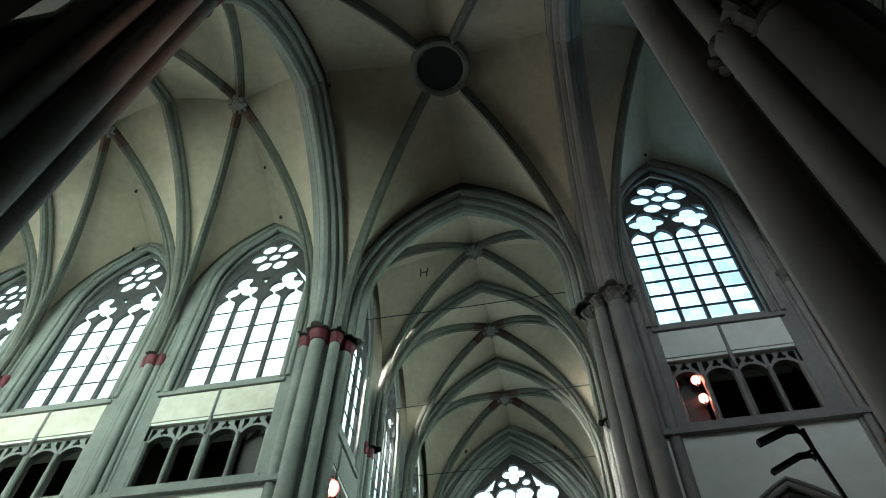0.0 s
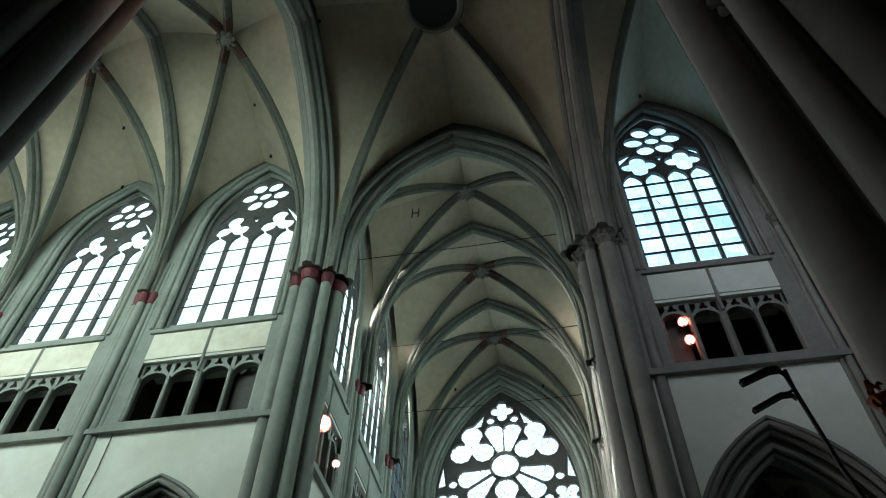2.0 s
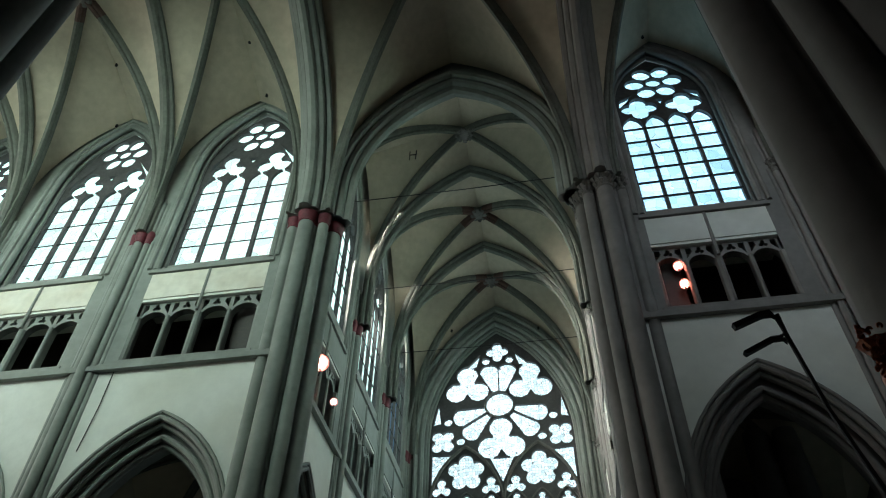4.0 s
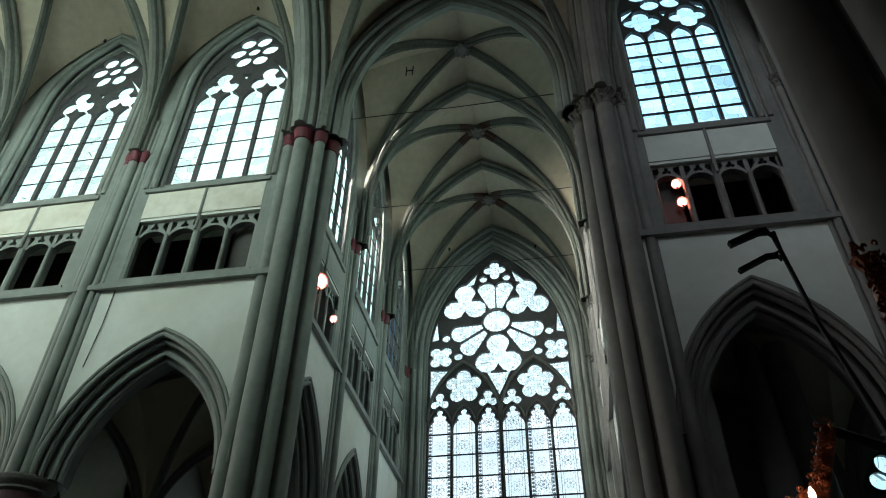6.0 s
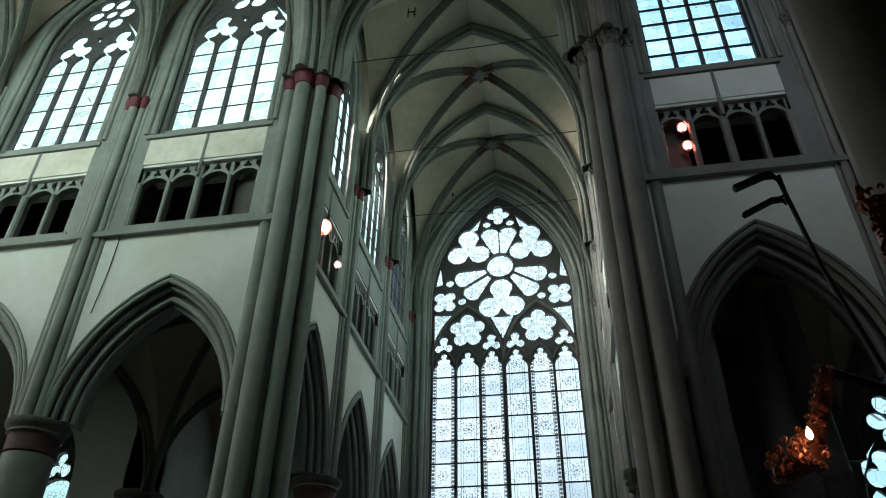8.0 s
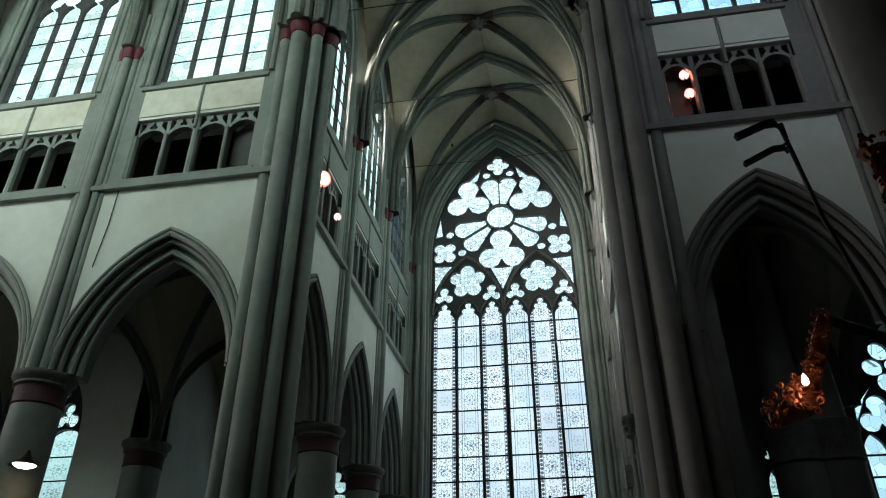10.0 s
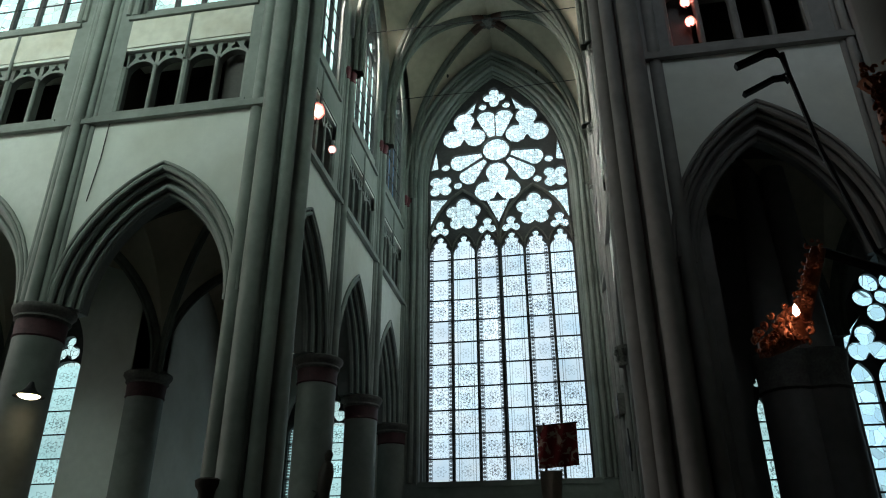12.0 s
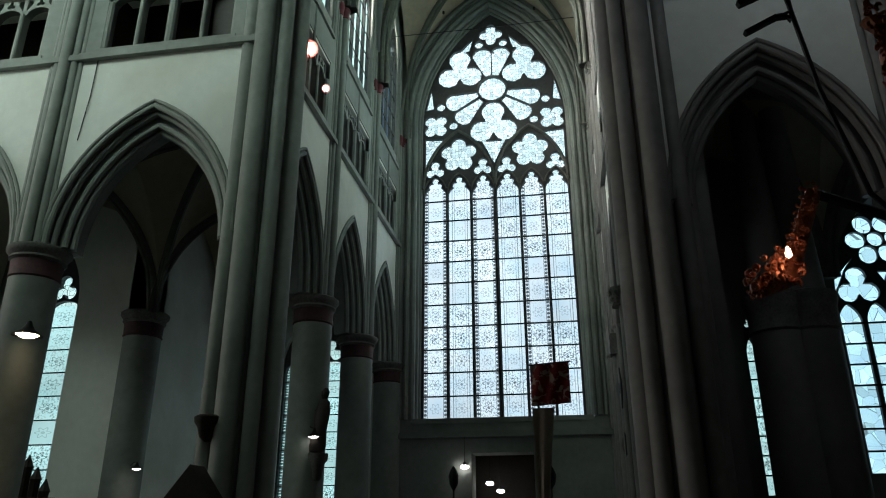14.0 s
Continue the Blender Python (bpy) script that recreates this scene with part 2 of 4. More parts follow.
def structure(name, me, mat, label, category):
    return tagged(part(name, me, mat), label, category, kind="structure")


def circle2(r, n=10, cx=0.0, cy=0.0):
    return [(cx + r * math.cos(2 * math.pi * k / n), cy + r * math.sin(2 * math.pi * k / n)) for k in range(n)]


def box(x0, x1, y0, y1, z0, z1):
    v = [(x, y, z) for z in (z0, z1) for y in (y0, y1) for x in (x0, x1)]
    return v, [(0, 1, 3, 2), (4, 6, 7, 5), (0, 4, 5, 1), (2, 3, 7, 6), (0, 2, 6, 4), (1, 5, 7, 3)]


def lathe(profile, n=16, x=0.0, y=0.0):
    """A turned form: profile of (radius, height), round an upright axis."""
    v = [(x + r * math.cos(2 * math.pi * k / n), y + r * math.sin(2 * math.pi * k / n), z) for r, z in profile for k in range(n)]
    f = [(i * n + k, i * n + (k + 1) % n, (i + 1) * n + (k + 1) % n, (i + 1) * n + k) for i in range(len(profile) - 1) for k in range(n)]
    return v, f + [tuple(range(n))[::-1], tuple((len(profile) - 1) * n + k for k in range(n))]


def sweep(path, profile, normal, inward):
    """A profile of (side, in) along a path that lies in the plane with that normal; in points towards the place inward."""
    p = [Vector(q) for q in path]
    side, goal = Vector(normal).normalized(), Vector(inward)
    mid = len(p) // 2
    t_mid = (p[mid] - p[mid - 1]).normalized()
    flip = 1 if t_mid.cross(side).dot(goal - p[mid]) > 0 else -1
    v, m = [], len(profile)
    for k, q in enumerate(p):
        t = (p[min(k + 1, len(p) - 1)] - p[max(k - 1, 0)]).normalized()
        into = t.cross(side) * flip
        v += [q + side * a + into * b for a, b in profile]
    f = [(i * m + k, i * m + (k + 1) % m, (i + 1) * m + (k + 1) % m, (i + 1) * m + k) for i in range(len(p) - 1) for k in range(m)]
    return v, f + [tuple(range(m)), tuple((len(p) - 1) * m + k for k in range(m))]


def tube(path, r, n=6):
    """A round bar along any path."""
    p, v = [Vector(q) for q in path], []
    for k, q in enumerate(p):
        t = (p[min(k + 1, len(p) - 1)] - p[max(k - 1, 0)]).normalized()
        a = t.orthogonal().normalized()
        b = t.cross(a)
        v += [q + a * r * math.cos(2 * math.pi * j / n) + b * r * math.sin(2 * math.pi * j / n) for j in range(n)]
    f = [(i * n + k, i * n + (k + 1) % n, (i + 1) * n + (k + 1) % n, (i + 1) * n + k) for i in range(len(p) - 1) for k in range(n)]
    return v, f + [tuple(range(n)), tuple((len(p) - 1) * n + k for k in range(n))]


def rise_at(h, r, z):
    """How far a half arch of span h and rise r has come in at the height z over its springing."""
    if z <= 0:
        return 0.0
    if r > h:
        big = (h * h + r * r) / (2 * h)
        return big - math.sqrt(max(big * big - z * z, 0))
    return h * (1 - math.sqrt(max(1 - (z / r) ** 2, 0)))


def half_arch(foot, apex, z0, stilt=0.0, n=14):
    """Points of half an arch, from over foot (x, y) at z0 to apex (x, y, z)."""
    a, b = Vector(foot), Vector(apex[:2])
    h, r = (b - a).length, apex[2] - z0 - stilt
    out = []
    for k in range(n + 1):
        z = (apex[2] - z0) * math.sin(math.pi / 2 * k / n)
        q = a + (b - a) * (rise_at(h, r, z - stilt) / h)
        out.append(Vector((q.x, q.y, z0 + z)))
    return out


def arch2(u, half, spring, top, n=10):
    """The outline of a pointed arch in a wall's plane, from its left foot over the apex to its right foot."""
    left = [(u - half + rise_at(half, top - spring, (top - spring) * math.sin(math.pi / 2 * k / n)), spring + (top - spring) * math.sin(math.pi / 2 * k / n)) for k in range(n + 1)]
    return left + [(2 * u - a, z) for a, z in left[-2::-1]]


def light2(u, half, bottom, spring, top, n=6):
    return [(u - half, bottom)] + arch2(u, half, spring, top, n) + [(u + half, bottom)]


def foil2(u, z, r, lobes, turn=90.0, reach=0.56):
    """A foil of round lobes."""
    d, out = r * reach, []
    rho = r - d
    rho = max(rho, d * math.sin(math.pi / lobes) * 1.02)
    count = lobes * 8
    for k in range(count):
        a = 2 * math.pi * k / count
        phi = (a + math.pi / lobes) % (2 * math.pi / lobes) - math.pi / lobes
        q = d * math.cos(phi) + math.sqrt(max(rho * rho - (d * math.sin(phi)) ** 2, 0))
        out.append((u + q * math.cos(a + radians(turn)), z + q * math.sin(a + radians(turn))))
    return out


def within(p, line):
    """Whether the point p lies inside the closed outline."""
    x, y, inside = p[0], p[1], False
    for k in range(len(line)):
        (ax, ay), (bx, by) = line[k - 1], line[k]
        if (ay > y) != (by > y) and x < ax + (y - ay) * (bx - ax) / (by - ay):
            inside = not inside
    return inside


def plate(outlines, w0, w1, place):
    """A plate with openings, from outlines (u, z), the first one its rim, between the depths w0 and w1, put in the world by place(u, z, w)."""
    pts, edges = [], []
    for line in outlines:
        k = len(pts)
        pts += [Vector(q) for q in line]
        edges += [(k + a, k + (a + 1) % len(line)) for a in range(len(line))]
    pts, edges, tris = geometry.delaunay_2d_cdt(pts, edges, [], 0, 1e-5)[:3]
    boxes = [(min(q[0] for q in line), max(q[0] for q in line), min(q[1] for q in line), max(q[1] for q in line)) for line in outlines]
    kept, used = [], {}
    for t in tris:
        c = (sum(pts[a].x for a in t) / 3, sum(pts[a].y for a in t) / 3)
        if not within(c, outlines[0]):
            continue
        if any(b[0] < c[0] < b[1] and b[2] < c[1] < b[3] and within(c, line) for line, b in zip(outlines[1:], boxes[1:])):
            continue
        kept.append(tuple(t))
        for a in range(3):
            e = (t[a], t[(a + 1) % 3])
            key = (min(e), max(e))
            used[key] = None if key in used else e
    m = len(pts)
    verts = [place(q.x, q.y, w) for w in (w0, w1) for q in pts]
    faces = kept + [tuple(a + m for a in t[::-1]) for t in kept] + [(e[1], e[0], e[0] + m, e[1] + m) for e in used.values() if e]
    me = bpy.data.meshes.new("plate")
    me.from_pydata(verts, [], faces)
    bm = bmesh.new()
    bm.from_mesh(me)
    bmesh.ops.delete(bm, geom=[v for v in bm.verts if not v.link_faces], context="VERTS")
    bmesh.ops.recalc_face_normals(bm, faces=bm.faces[:])
    bm.to_mesh(me)
    bm.free()
    return me


def wall_frame(axis, face, sign):
    """place(u, z, w) for a wall whose face lies at that x or y and whose depth w goes in the direction of sign."""
    if axis == "y":
        return lambda u, z, w: Vector((u, face + sign * w, z))
    return lambda u, z, w: Vector((face + sign * w, u, z))


def block(place, u0, u1, z0, z1, w0, w1):
    v, f = box(u0, u1, z0, z1, w0, w1)
    return [place(*q) for q in v], f


# ---- plan ----
X_WEST, X_EAST, Y_NORTH, Y_SOUTH = -7.1, 2.17, 15.1, 3.2
X_MID, Y_MID = -2.56, 9.7
FACE_N, FACE_W, FACE_E, FACE_S, FACE_END = 14.6, -7.0, 1.85, 3.45, 29.6
BAYS_NAVE = [-7.1, -12.7, -18.3, -23.9, -29.5]
BAYS_CHOIR = [2.1, 7.3, 12.5]
BAYS_TRANSEPT = [15.1, 20.2, 24.95, 29.6]
CAP, SPRING, STRING, CROWN = 18.8, 8.1, 13.42, 27.3

structure("floor", box(-32, 15, -18, 32, -0.3, 0.0), FLOOR, "unseen church floor, coloured dark to bounce little light", "floor")

for name, quad_, mat_ in (
    ("backdrop_north_nave", [(-31, 15.75, 16.6), (-8.2, 15.75, 16.6), (-8.2, 15.75, 28), (-31, 15.75, 28)], SKY_PALE),
    ("backdrop_north_choir", [(3.0, 15.75, 16.6), (12.6, 15.75, 16.6), (12.6, 15.75, 28), (3.0, 15.75, 28)], SKY_BLUE),
    ("backdrop_west_transept", [(-8.15, 15.8, 16.6), (-8.15, 29.6, 16.6), (-8.15, 29.6, 28), (-8.15, 15.8, 28)], SKY_PALE),
    ("backdrop_north_end", [(-6.9, 31.0, 5.4), (1.7, 31.0, 5.4), (1.7, 31.0, 28), (-6.9, 31.0, 28)], SKY_NORTH),
    ("backdrop_transept_aisle", [(-13.5, 30.6, 2.0), (-7.7, 30.6, 2.0), (-7.7, 30.6, 13), (-13.5, 30.6, 13)], SKY_AISLE),
    ("backdrop_nave_aisle", [(-31, 21.45, 1), (-13.8, 21.45, 1), (-13.8, 21.45, 13), (-31, 21.45, 13)], SKY_AISLE),
    ("backdrop_choir_aisle", [(3.6, 21.45, 1), (15, 21.45, 1), (15, 21.45, 13), (3.6, 21.45, 13)], SKY_AISLE),
):
    structure(name, mesh_from(quad_, [(0, 1, 2, 3)]), mat_, "bright daylight sky outside the windows", "sky")

# ---- walls with arcade, triforium and clerestory ----
window_count = 0


def window(place, u, half, sill, spring, top, glass, mat, lobes, bars, split, deep=0.40):
    """A window of four lights with foils over them: tracery, panes and saddle bars."""
    global window_count
    window_count += 1
    w0 = deep
    win = thing(f"window_{window_count}", place(u, sill, w0), "tall pointed church window with four leaded lights and foiled stone tracery", "window", kind="structure")
    inv = Matrix.Translation(-Vector(win.location))
    step = half / 2
    light, head = step / 2 - (0.06 if lobes == 4 else 0.05), spring - (0.25 if lobes == 4 else 0.58)
    holes = [light2(u - half + step * (k + 0.5), light, sill, head - 0.55, head) for k in range(4)]
    # over each pair of lights a foil, over both a rose of six lobes round an eye
    arc = (half * half + (top - spring) ** 2) / (2 * half)
    if lobes == 4:
        big, small, low = half * 0.56, half * 0.40, head + 0.47
        rose = top - half * 0.70
    else:
        big, small = half * 0.68, half * 0.41
        rose = spring + math.sqrt((arc - big - 0.02) ** 2 - (arc - half) ** 2)
        low = rose - math.sqrt((big + small + 0.03) ** 2 - (half / 2) ** 2)
    for s in (-1, 1):
        holes.append(foil2(u + s * half / 2, low, small, 3 if lobes == 4 else 4, 90, 0.54))
        holes.append([(u + s * half * 0.93, spring + 0.02), (u + s * half * 0.90, spring + 0.45), (u + s * (big * 0.80 + 0.05), rose - big * 0.62), (u + s * half * 0.66, low + small * 0.98)])
    for k in range(6):
        a = radians(60 * k)
        holes.append([(u + big * (0.65 * math.cos(a) + 0.312 * (math.cos(a) * math.cos(b) * 1.1 - math.sin(a) * math.sin(b))), rose + big * (0.65 * math.sin(a) + 0.312 * (math.sin(a) * math.cos(b) * 1.1 + math.cos(a) * math.sin(b)))) for b in [2 * math.pi * j / 14 for j in range(14)]])
    holes.append(circle2(big * 0.27, 12, u, rose))
    holes.append([(u - half * 0.10, low + 0.42), (u + half * 0.10, low + 0.42), (u, low + 0.12)])
    outline = light2(u, half + 0.06, sill - 0.05, spring, top + 0.06, 12)
    trac = plate([outline] + holes, w0 - 0.05, w0 + 0.08, place)
    trac.transform(inv)
    part("tracery", trac, mat, win)
    me = mesh_from([inv @ place(a, z, w0 + 0.03) for a, z in light2(u, half, head, head + 0.05, top, 10)], [tuple(range(23))])
    pane = part("tracery_glass", me, glass, win)
    pane.visible_shadow = False
    rows = [sill + (head - sill) * k / split for k in range(split + 1)]
    for k in range(4):
        c = u - half + step * (k + 0.5)
        for z0, z1 in zip(rows, rows[1:]):
            q = [(c - light - 0.03, z0), (c + light + 0.03, z0), (c + light + 0.03, z1), (c - light - 0.03, z1)]
            pane = part("pane", mesh_from([inv @ place(a, z, w0 + 0.02) for a, z in q], [(0, 1, 2, 3)]), glass, win)
            pane.visible_shadow = False
    for z in rows[1:-1]:
        v, f = block(place, u - half, u + half, z - bars, z + bars, w0 - 0.05, w0 - 0.01)
        part("saddle_bar", ([inv @ q for q in v], f), IRON, win)
    return win


def moulding(place, u, half, spring, top, off, w, r, parent, mat, n=12):
    """A roll that follows a pointed arch, off outside its edge."""
    grow = (top - spring + off * 1.25) / (top - spring)
    path = [place(a, z, w) for a, z in arch2(u, half + off, spring, spring + (top - spring) * grow, n)]
    normal = place(0, 0, 1) - place(0, 0, 0)
    return part("moulding", sweep(path, circle2(r, 8), normal, place(u, spring, w)), mat, parent)


def wall_bay(name, place, u0, u1, half, glass, mat, trac_mat, lobes, split, spring, top, near=True):
    """One bay: arcade arch, plain wall, string course, triforium of four openings, panel and window."""
    u, thick = (u0 + u1) / 2, 1.0
    span = (u1 - u0) / 2 - 0.78
    low = [(u0, SPRING)] + arch2(u, span + 0.36, SPRING, 11.72, 12) + [(u1, SPRING), (u1, 17.0), (u0, 17.0)]
    order = [(u0, SPRING)] + arch2(u, span, SPRING, 11.3, 12) + [(u1, SPRING), (u1, 13.3), (u0, 13.3)]
    tri = half + 0.17
    wide = (u1 - u0) / 2 - 0.12
    holes = [[(u - wide, 13.66), (u + wide, 13.66), (u + wide, 15.85), (u - wide, 15.85)]]
    deep = 0.14 if place is west else 0.40
    wall = structure(name, plate([low] + holes, 0, 0.34, place), PLASTER, "pale plastered church wall over a pointed arcade", "wall")
    part("arch_order", plate([order], 0.34, thick, place), mat, wall)
    part("inner_wall", plate([[(u0, 13.3), (u1, 13.3), (u1, 17.0), (u0, 17.0)]] + holes, 0.34, thick, place), PLASTER, wall)
    upper = [[(u0, 17.0), (u1, 17.0), (u1, 27.6), (u0, 27.6)], light2(u, half + 0.18, 17.15, spring - 0.1, top + 0.22, 12)]
    part("clerestory_wall", plate(upper, 0, deep + 0.12, place), mat, wall)
    if not near:
        return wall
    for off, w, r in ((0.34, 0.0, 0.075), (0.25, 0.18, 0.085), (0.03, 0.33, 0.085), (-0.06, 0.52, 0.10), (0.46, -0.03, 0.05)):
        moulding(place, u, span, SPRING, 11.3, off, w, r, wall, mat)
    part("string_course", join(block(place, u0, u1, STRING - 0.1, STRING + 0.06, -0.16, 0), block(place, u0, u1, STRING + 0.06, STRING + 0.16, -0.08, 0)), mat, wall)
    face = [[(u0, 13.6), (u1, 13.6), (u1, 27.5), (u0, 27.5)], [(u - tri, 13.66), (u + tri, 13.66), (u + tri, 16.96), (u - tri, 16.96)], light2(u, half + 0.18, 17.15, spring - 0.1, top + 0.22, 12)]
    part("stone_facing", plate(face, -0.02, 0.0, place), mat, wall)
    # triforium: slender posts with small pointed heads; near-black passage walls paint the shade behind
    gap = tri / 2
    heads = [[(u - tri, 13.66), (u + tri, 13.66), (u + tri, 15.85), (u - tri, 15.85)]]
    for k in range(4):
        c = u - tri + gap * (k + 0.5)
        heads.append(light2(c, gap / 2 - 0.045, 13.70, 15.15, 15.52, 5))
        heads.append(foil2(c, 15.67, 0.13, 3, 90, 0.54))
        for s in (-1, 1):
            d = c + s * (gap / 2 - 0.06)
            heads.append([(d, 15.42), (d - s * 0.17, 15.66), (d - s * 0.15, 15.79), (d, 15.80)])
    part("triforium_arcade", plate(heads, 0.12, 0.34, place), mat, wall)
    for k in range(5):
        r = 0.11 if k in (0, 2, 4) else 0.065
        c = u - tri + gap * k
        part("triforium_post", tube([place(c, 13.66, 0.1), place(c, 15.3, 0.1)], r, 8), mat, wall)
    part("triforium_sill", block(place, u - tri - 0.1, u + tri + 0.1, 13.56, 13.68, -0.06, 0.9), mat, wall)
    # near-black linings beside the openings also hide the lit pier backs
    part("passage_wall", join(block(place, u0, u1, 13.3, 16.4, 1.9, 2.0), block(place, u0, u1, 16.3, 16.4, 1.0, 2.0), block(place, u0, u1, 13.45, 13.5, 1.0, 2.0), block(place, u0, u0 + 0.1, 13.3, 16.4, 1.0, 2.0), block(place, u1 - 0.1, u1, 13.3, 16.4, 1.0, 2.0), *[block(place, u + q * (tri + 0.03) - 0.02, u + q * (tri + 0.03) + 0.02, 13.67, 15.84, 0.36, 1.9) for q in (-1, 1)]), OAK_AND_SHADE, wall)
    part("panel", block(place, u - tri, u + tri, 15.95, 16.95, -0.03, 0.0), PLASTER if mat is STONE_EAST else STONE if place is west else PANEL, wall)
    part("panel_shaft", tube([place(u, 15.3, -0.04), place(u, 17.2, -0.02)], 0.05, 6), mat, wall)
    part("window_sill", join(block(place, u - half - 0.3, u + half + 0.3, 16.98, 17.12, -0.1, deep + 0.05), block(place, u - half - 0.18, u + half + 0.18, 17.12, 17.62, max(deep - 0.12, 0.02), deep + 0.1)), mat, wall)
    for off, w, r in ((0.22, 0.02, 0.08), (0.36, -0.01, 0.06)) if place is west else ((0.16, 0.02, 0.10), (0.10, 0.26, 0.08), (0.36, -0.03, 0.08)):
        path = [place(u - half - off, 17.2, w)] + [place(a, z, w) for a, z in arch2(u, half + off, spring - 0.1, top + off * 1.3, 12)] + [place(u + half + off, 17.2, w)]
        part("window_moulding", sweep(path, circle2(r, 8), place(0, 0, 1) - place(0, 0, 0), place(u, spring, w)), mat, wall)
    window(place, u, half, 17.6, spring, top, glass, trac_mat, lobes, 0.009 if split == 5 else 0.035, split, deep)
    return wall


north = wall_frame("y", FACE_N, 1)
south = wall_frame("y", FACE_S, -1)
west = wall_frame("x", FACE_W, -1)
east = wall_frame("x", FACE_E, 1)
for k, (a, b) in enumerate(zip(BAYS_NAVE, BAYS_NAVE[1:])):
    wall_bay(f"wall_north_nave_{k + 1}", north, b, a, 1.72, GLASS_CLEAR, STONE, TRACERY_BACKLIT, 4, 5, 22.35, 25.55)
    wall_bay(f"wall_south_nave_{k + 1}", south, b, a, 1.72, GLASS_CLEAR, STONE, TRACERY_BACKLIT, 4, 5, 21.75, 25.25, near=False)
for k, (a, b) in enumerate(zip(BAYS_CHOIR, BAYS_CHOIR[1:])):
    wall_bay(f"wall_north_choir_{k + 1}", north, a, b, 1.48, GLASS_CYAN, STONE_EAST, TRACERY_BACKLIT, 6, 7, 23.0, 25.75)
    wall_bay(f"wall_south_choir_{k + 1}", south, a, b, 1.48, GLASS_CYAN, STONE_EAST, TRACERY_BACKLIT, 6, 7, 22.5, 25.65, near=False)
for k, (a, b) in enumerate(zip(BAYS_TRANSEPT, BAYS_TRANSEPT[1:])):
    wall_bay(f"wall_west_transept_{k + 1}", west, a, b, 1.45, GLASS_CLEAR, STONE, TRACERY_BACKLIT, 4, 5, 22.5, 25.25)
    wall_bay(f"wall_east_transept_{k + 1}", east, a, b, 1.45, GLASS_CLEAR, STONE_EAST, TRACERY_BACKLIT, 4, 5, 22.5, 25.25)

# ---- vaults ----
RIB_PROFILE = [(-0.15, -0.05), (-0.15, 0.10), (-0.11, 0.16), (-0.06, 0.18), (-0.07, 0.27), (0.0, 0.33), (0.07, 0.27), (0.06, 0.18), (0.11, 0.16), (0.15, 0.10), (0.15, -0.05)]


def scaled(profile, k):
    return [(a * k, b * k) for a, b in profile]


def vault(name, corners, z0, apex, sides, stilt, side_stilt, rib=1.0, ribs=RIB, web=WEB, stop=0.0, painted=0.0):
    """A ribbed vault over four corners (x, y) in order, with the heights of the four side arches; ribs are its parts."""
    n, m, pieces = 14, 6, []
    for k in range(4):
        a, b = Vector(corners[k]), Vector(corners[(k + 1) % 4])
        top = ((a.x + b.x) / 2, (a.y + b.y) / 2, sides[k])
        for foot in (a, b):
            d, s = half_arch(foot, apex, z0, stilt, n), half_arch(foot, top, z0, side_stilt[k], n)
            v = [d[i].lerp(s[i], j / m) + Vector((0, 0, 0.22 * math.sin(math.pi * j / m) * (i / n))) for i in range(n + 1) for j in range(m + 1)]
            f = [(i * (m + 1) + j, i * (m + 1) + j + 1, (i + 1) * (m + 1) + j + 1, (i + 1) * (m + 1) + j) for i in range(n) for j in range(m)]
            pieces.append((v, f))
    ob = structure(name, join(*pieces), web, "cream plastered rib vault with grey stone ribs", "ceiling")
    for foot in corners:
        path = [q for q in half_arch(foot, apex, z0, stilt, 40) if (q.xy - Vector(apex[:2])).length >= stop][::2 if not stop else 1]
        d = Vector(apex[:2]) - Vector(foot)
        part("rib", sweep(path, scaled(RIB_PROFILE, rib), (-d.y, d.x, 0), (apex[0], apex[1], z0)), ribs, ob)
        if painted:
            tip = [q for q in half_arch(foot, apex, z0, stilt, 60) if 0.25 <= (q.xy - Vector(apex[:2])).length <= painted]
            part("painted_rib_end", sweep(tip, scaled(RIB_PROFILE, rib * 1.05), (-d.y, d.x, 0), (apex[0], apex[1], z0)), BROWN_PAINT, ob, "rib end painted dark red-brown")
    return ob


def arch_rolls(name, feet, apex_z, z0, stilt, rolls, mat, parent):
    """A moulded arch between two feet: one part a roll. rolls: (side, in, radius)."""
    a, b = Vector(feet[0]), Vector(feet[1])
    mid = (a + b) / 2
    left = half_arch(a, (mid.x, mid.y, apex_z), z0, stilt, 18)
    right = half_arch(b, (mid.x, mid.y, apex_z), z0, stilt, 18)
    path = left + right[-2::-1]
    d = b - a
    for s, i, r in rolls:
        part(name, sweep(path, circle2(r, 8, s, i), (-d.y, d.x, 0), (mid.x, mid.y, z0)), mat, parent)


BIG = [(-0.42, 0.0, 0.16), (0.42, 0.0, 0.16), (-0.22, 0.22, 0.17), (0.22, 0.22, 0.17), (0.0, 0.42, 0.19), (0.0, 0.12, 0.34)]
SMALL = [(-0.17, 0.02, 0.11), (0.17, 0.02, 0.11), (0.0, 0.16, 0.16)]


def boss(at, mat):
    b = thing("roof_boss", at, "carved foliate stone boss at the crown of the vault", "roof boss", "bosses along the vaults")
    part("disc", lathe([(0.05, -0.14), (0.2, -0.12), (0.3, -0.02), (0.28, 0.1), (0.1, 0.14)], 14), mat, b)
    for k in range(8):
        a = k * math.pi / 4
        part("leaf", lathe([(0.01, -0.16), (0.09, -0.12), (0.12, -0.04), (0.06, 0.05)], 7, 0.29 * math.cos(a), 0.29 * math.sin(a)), mat, b)
    return b


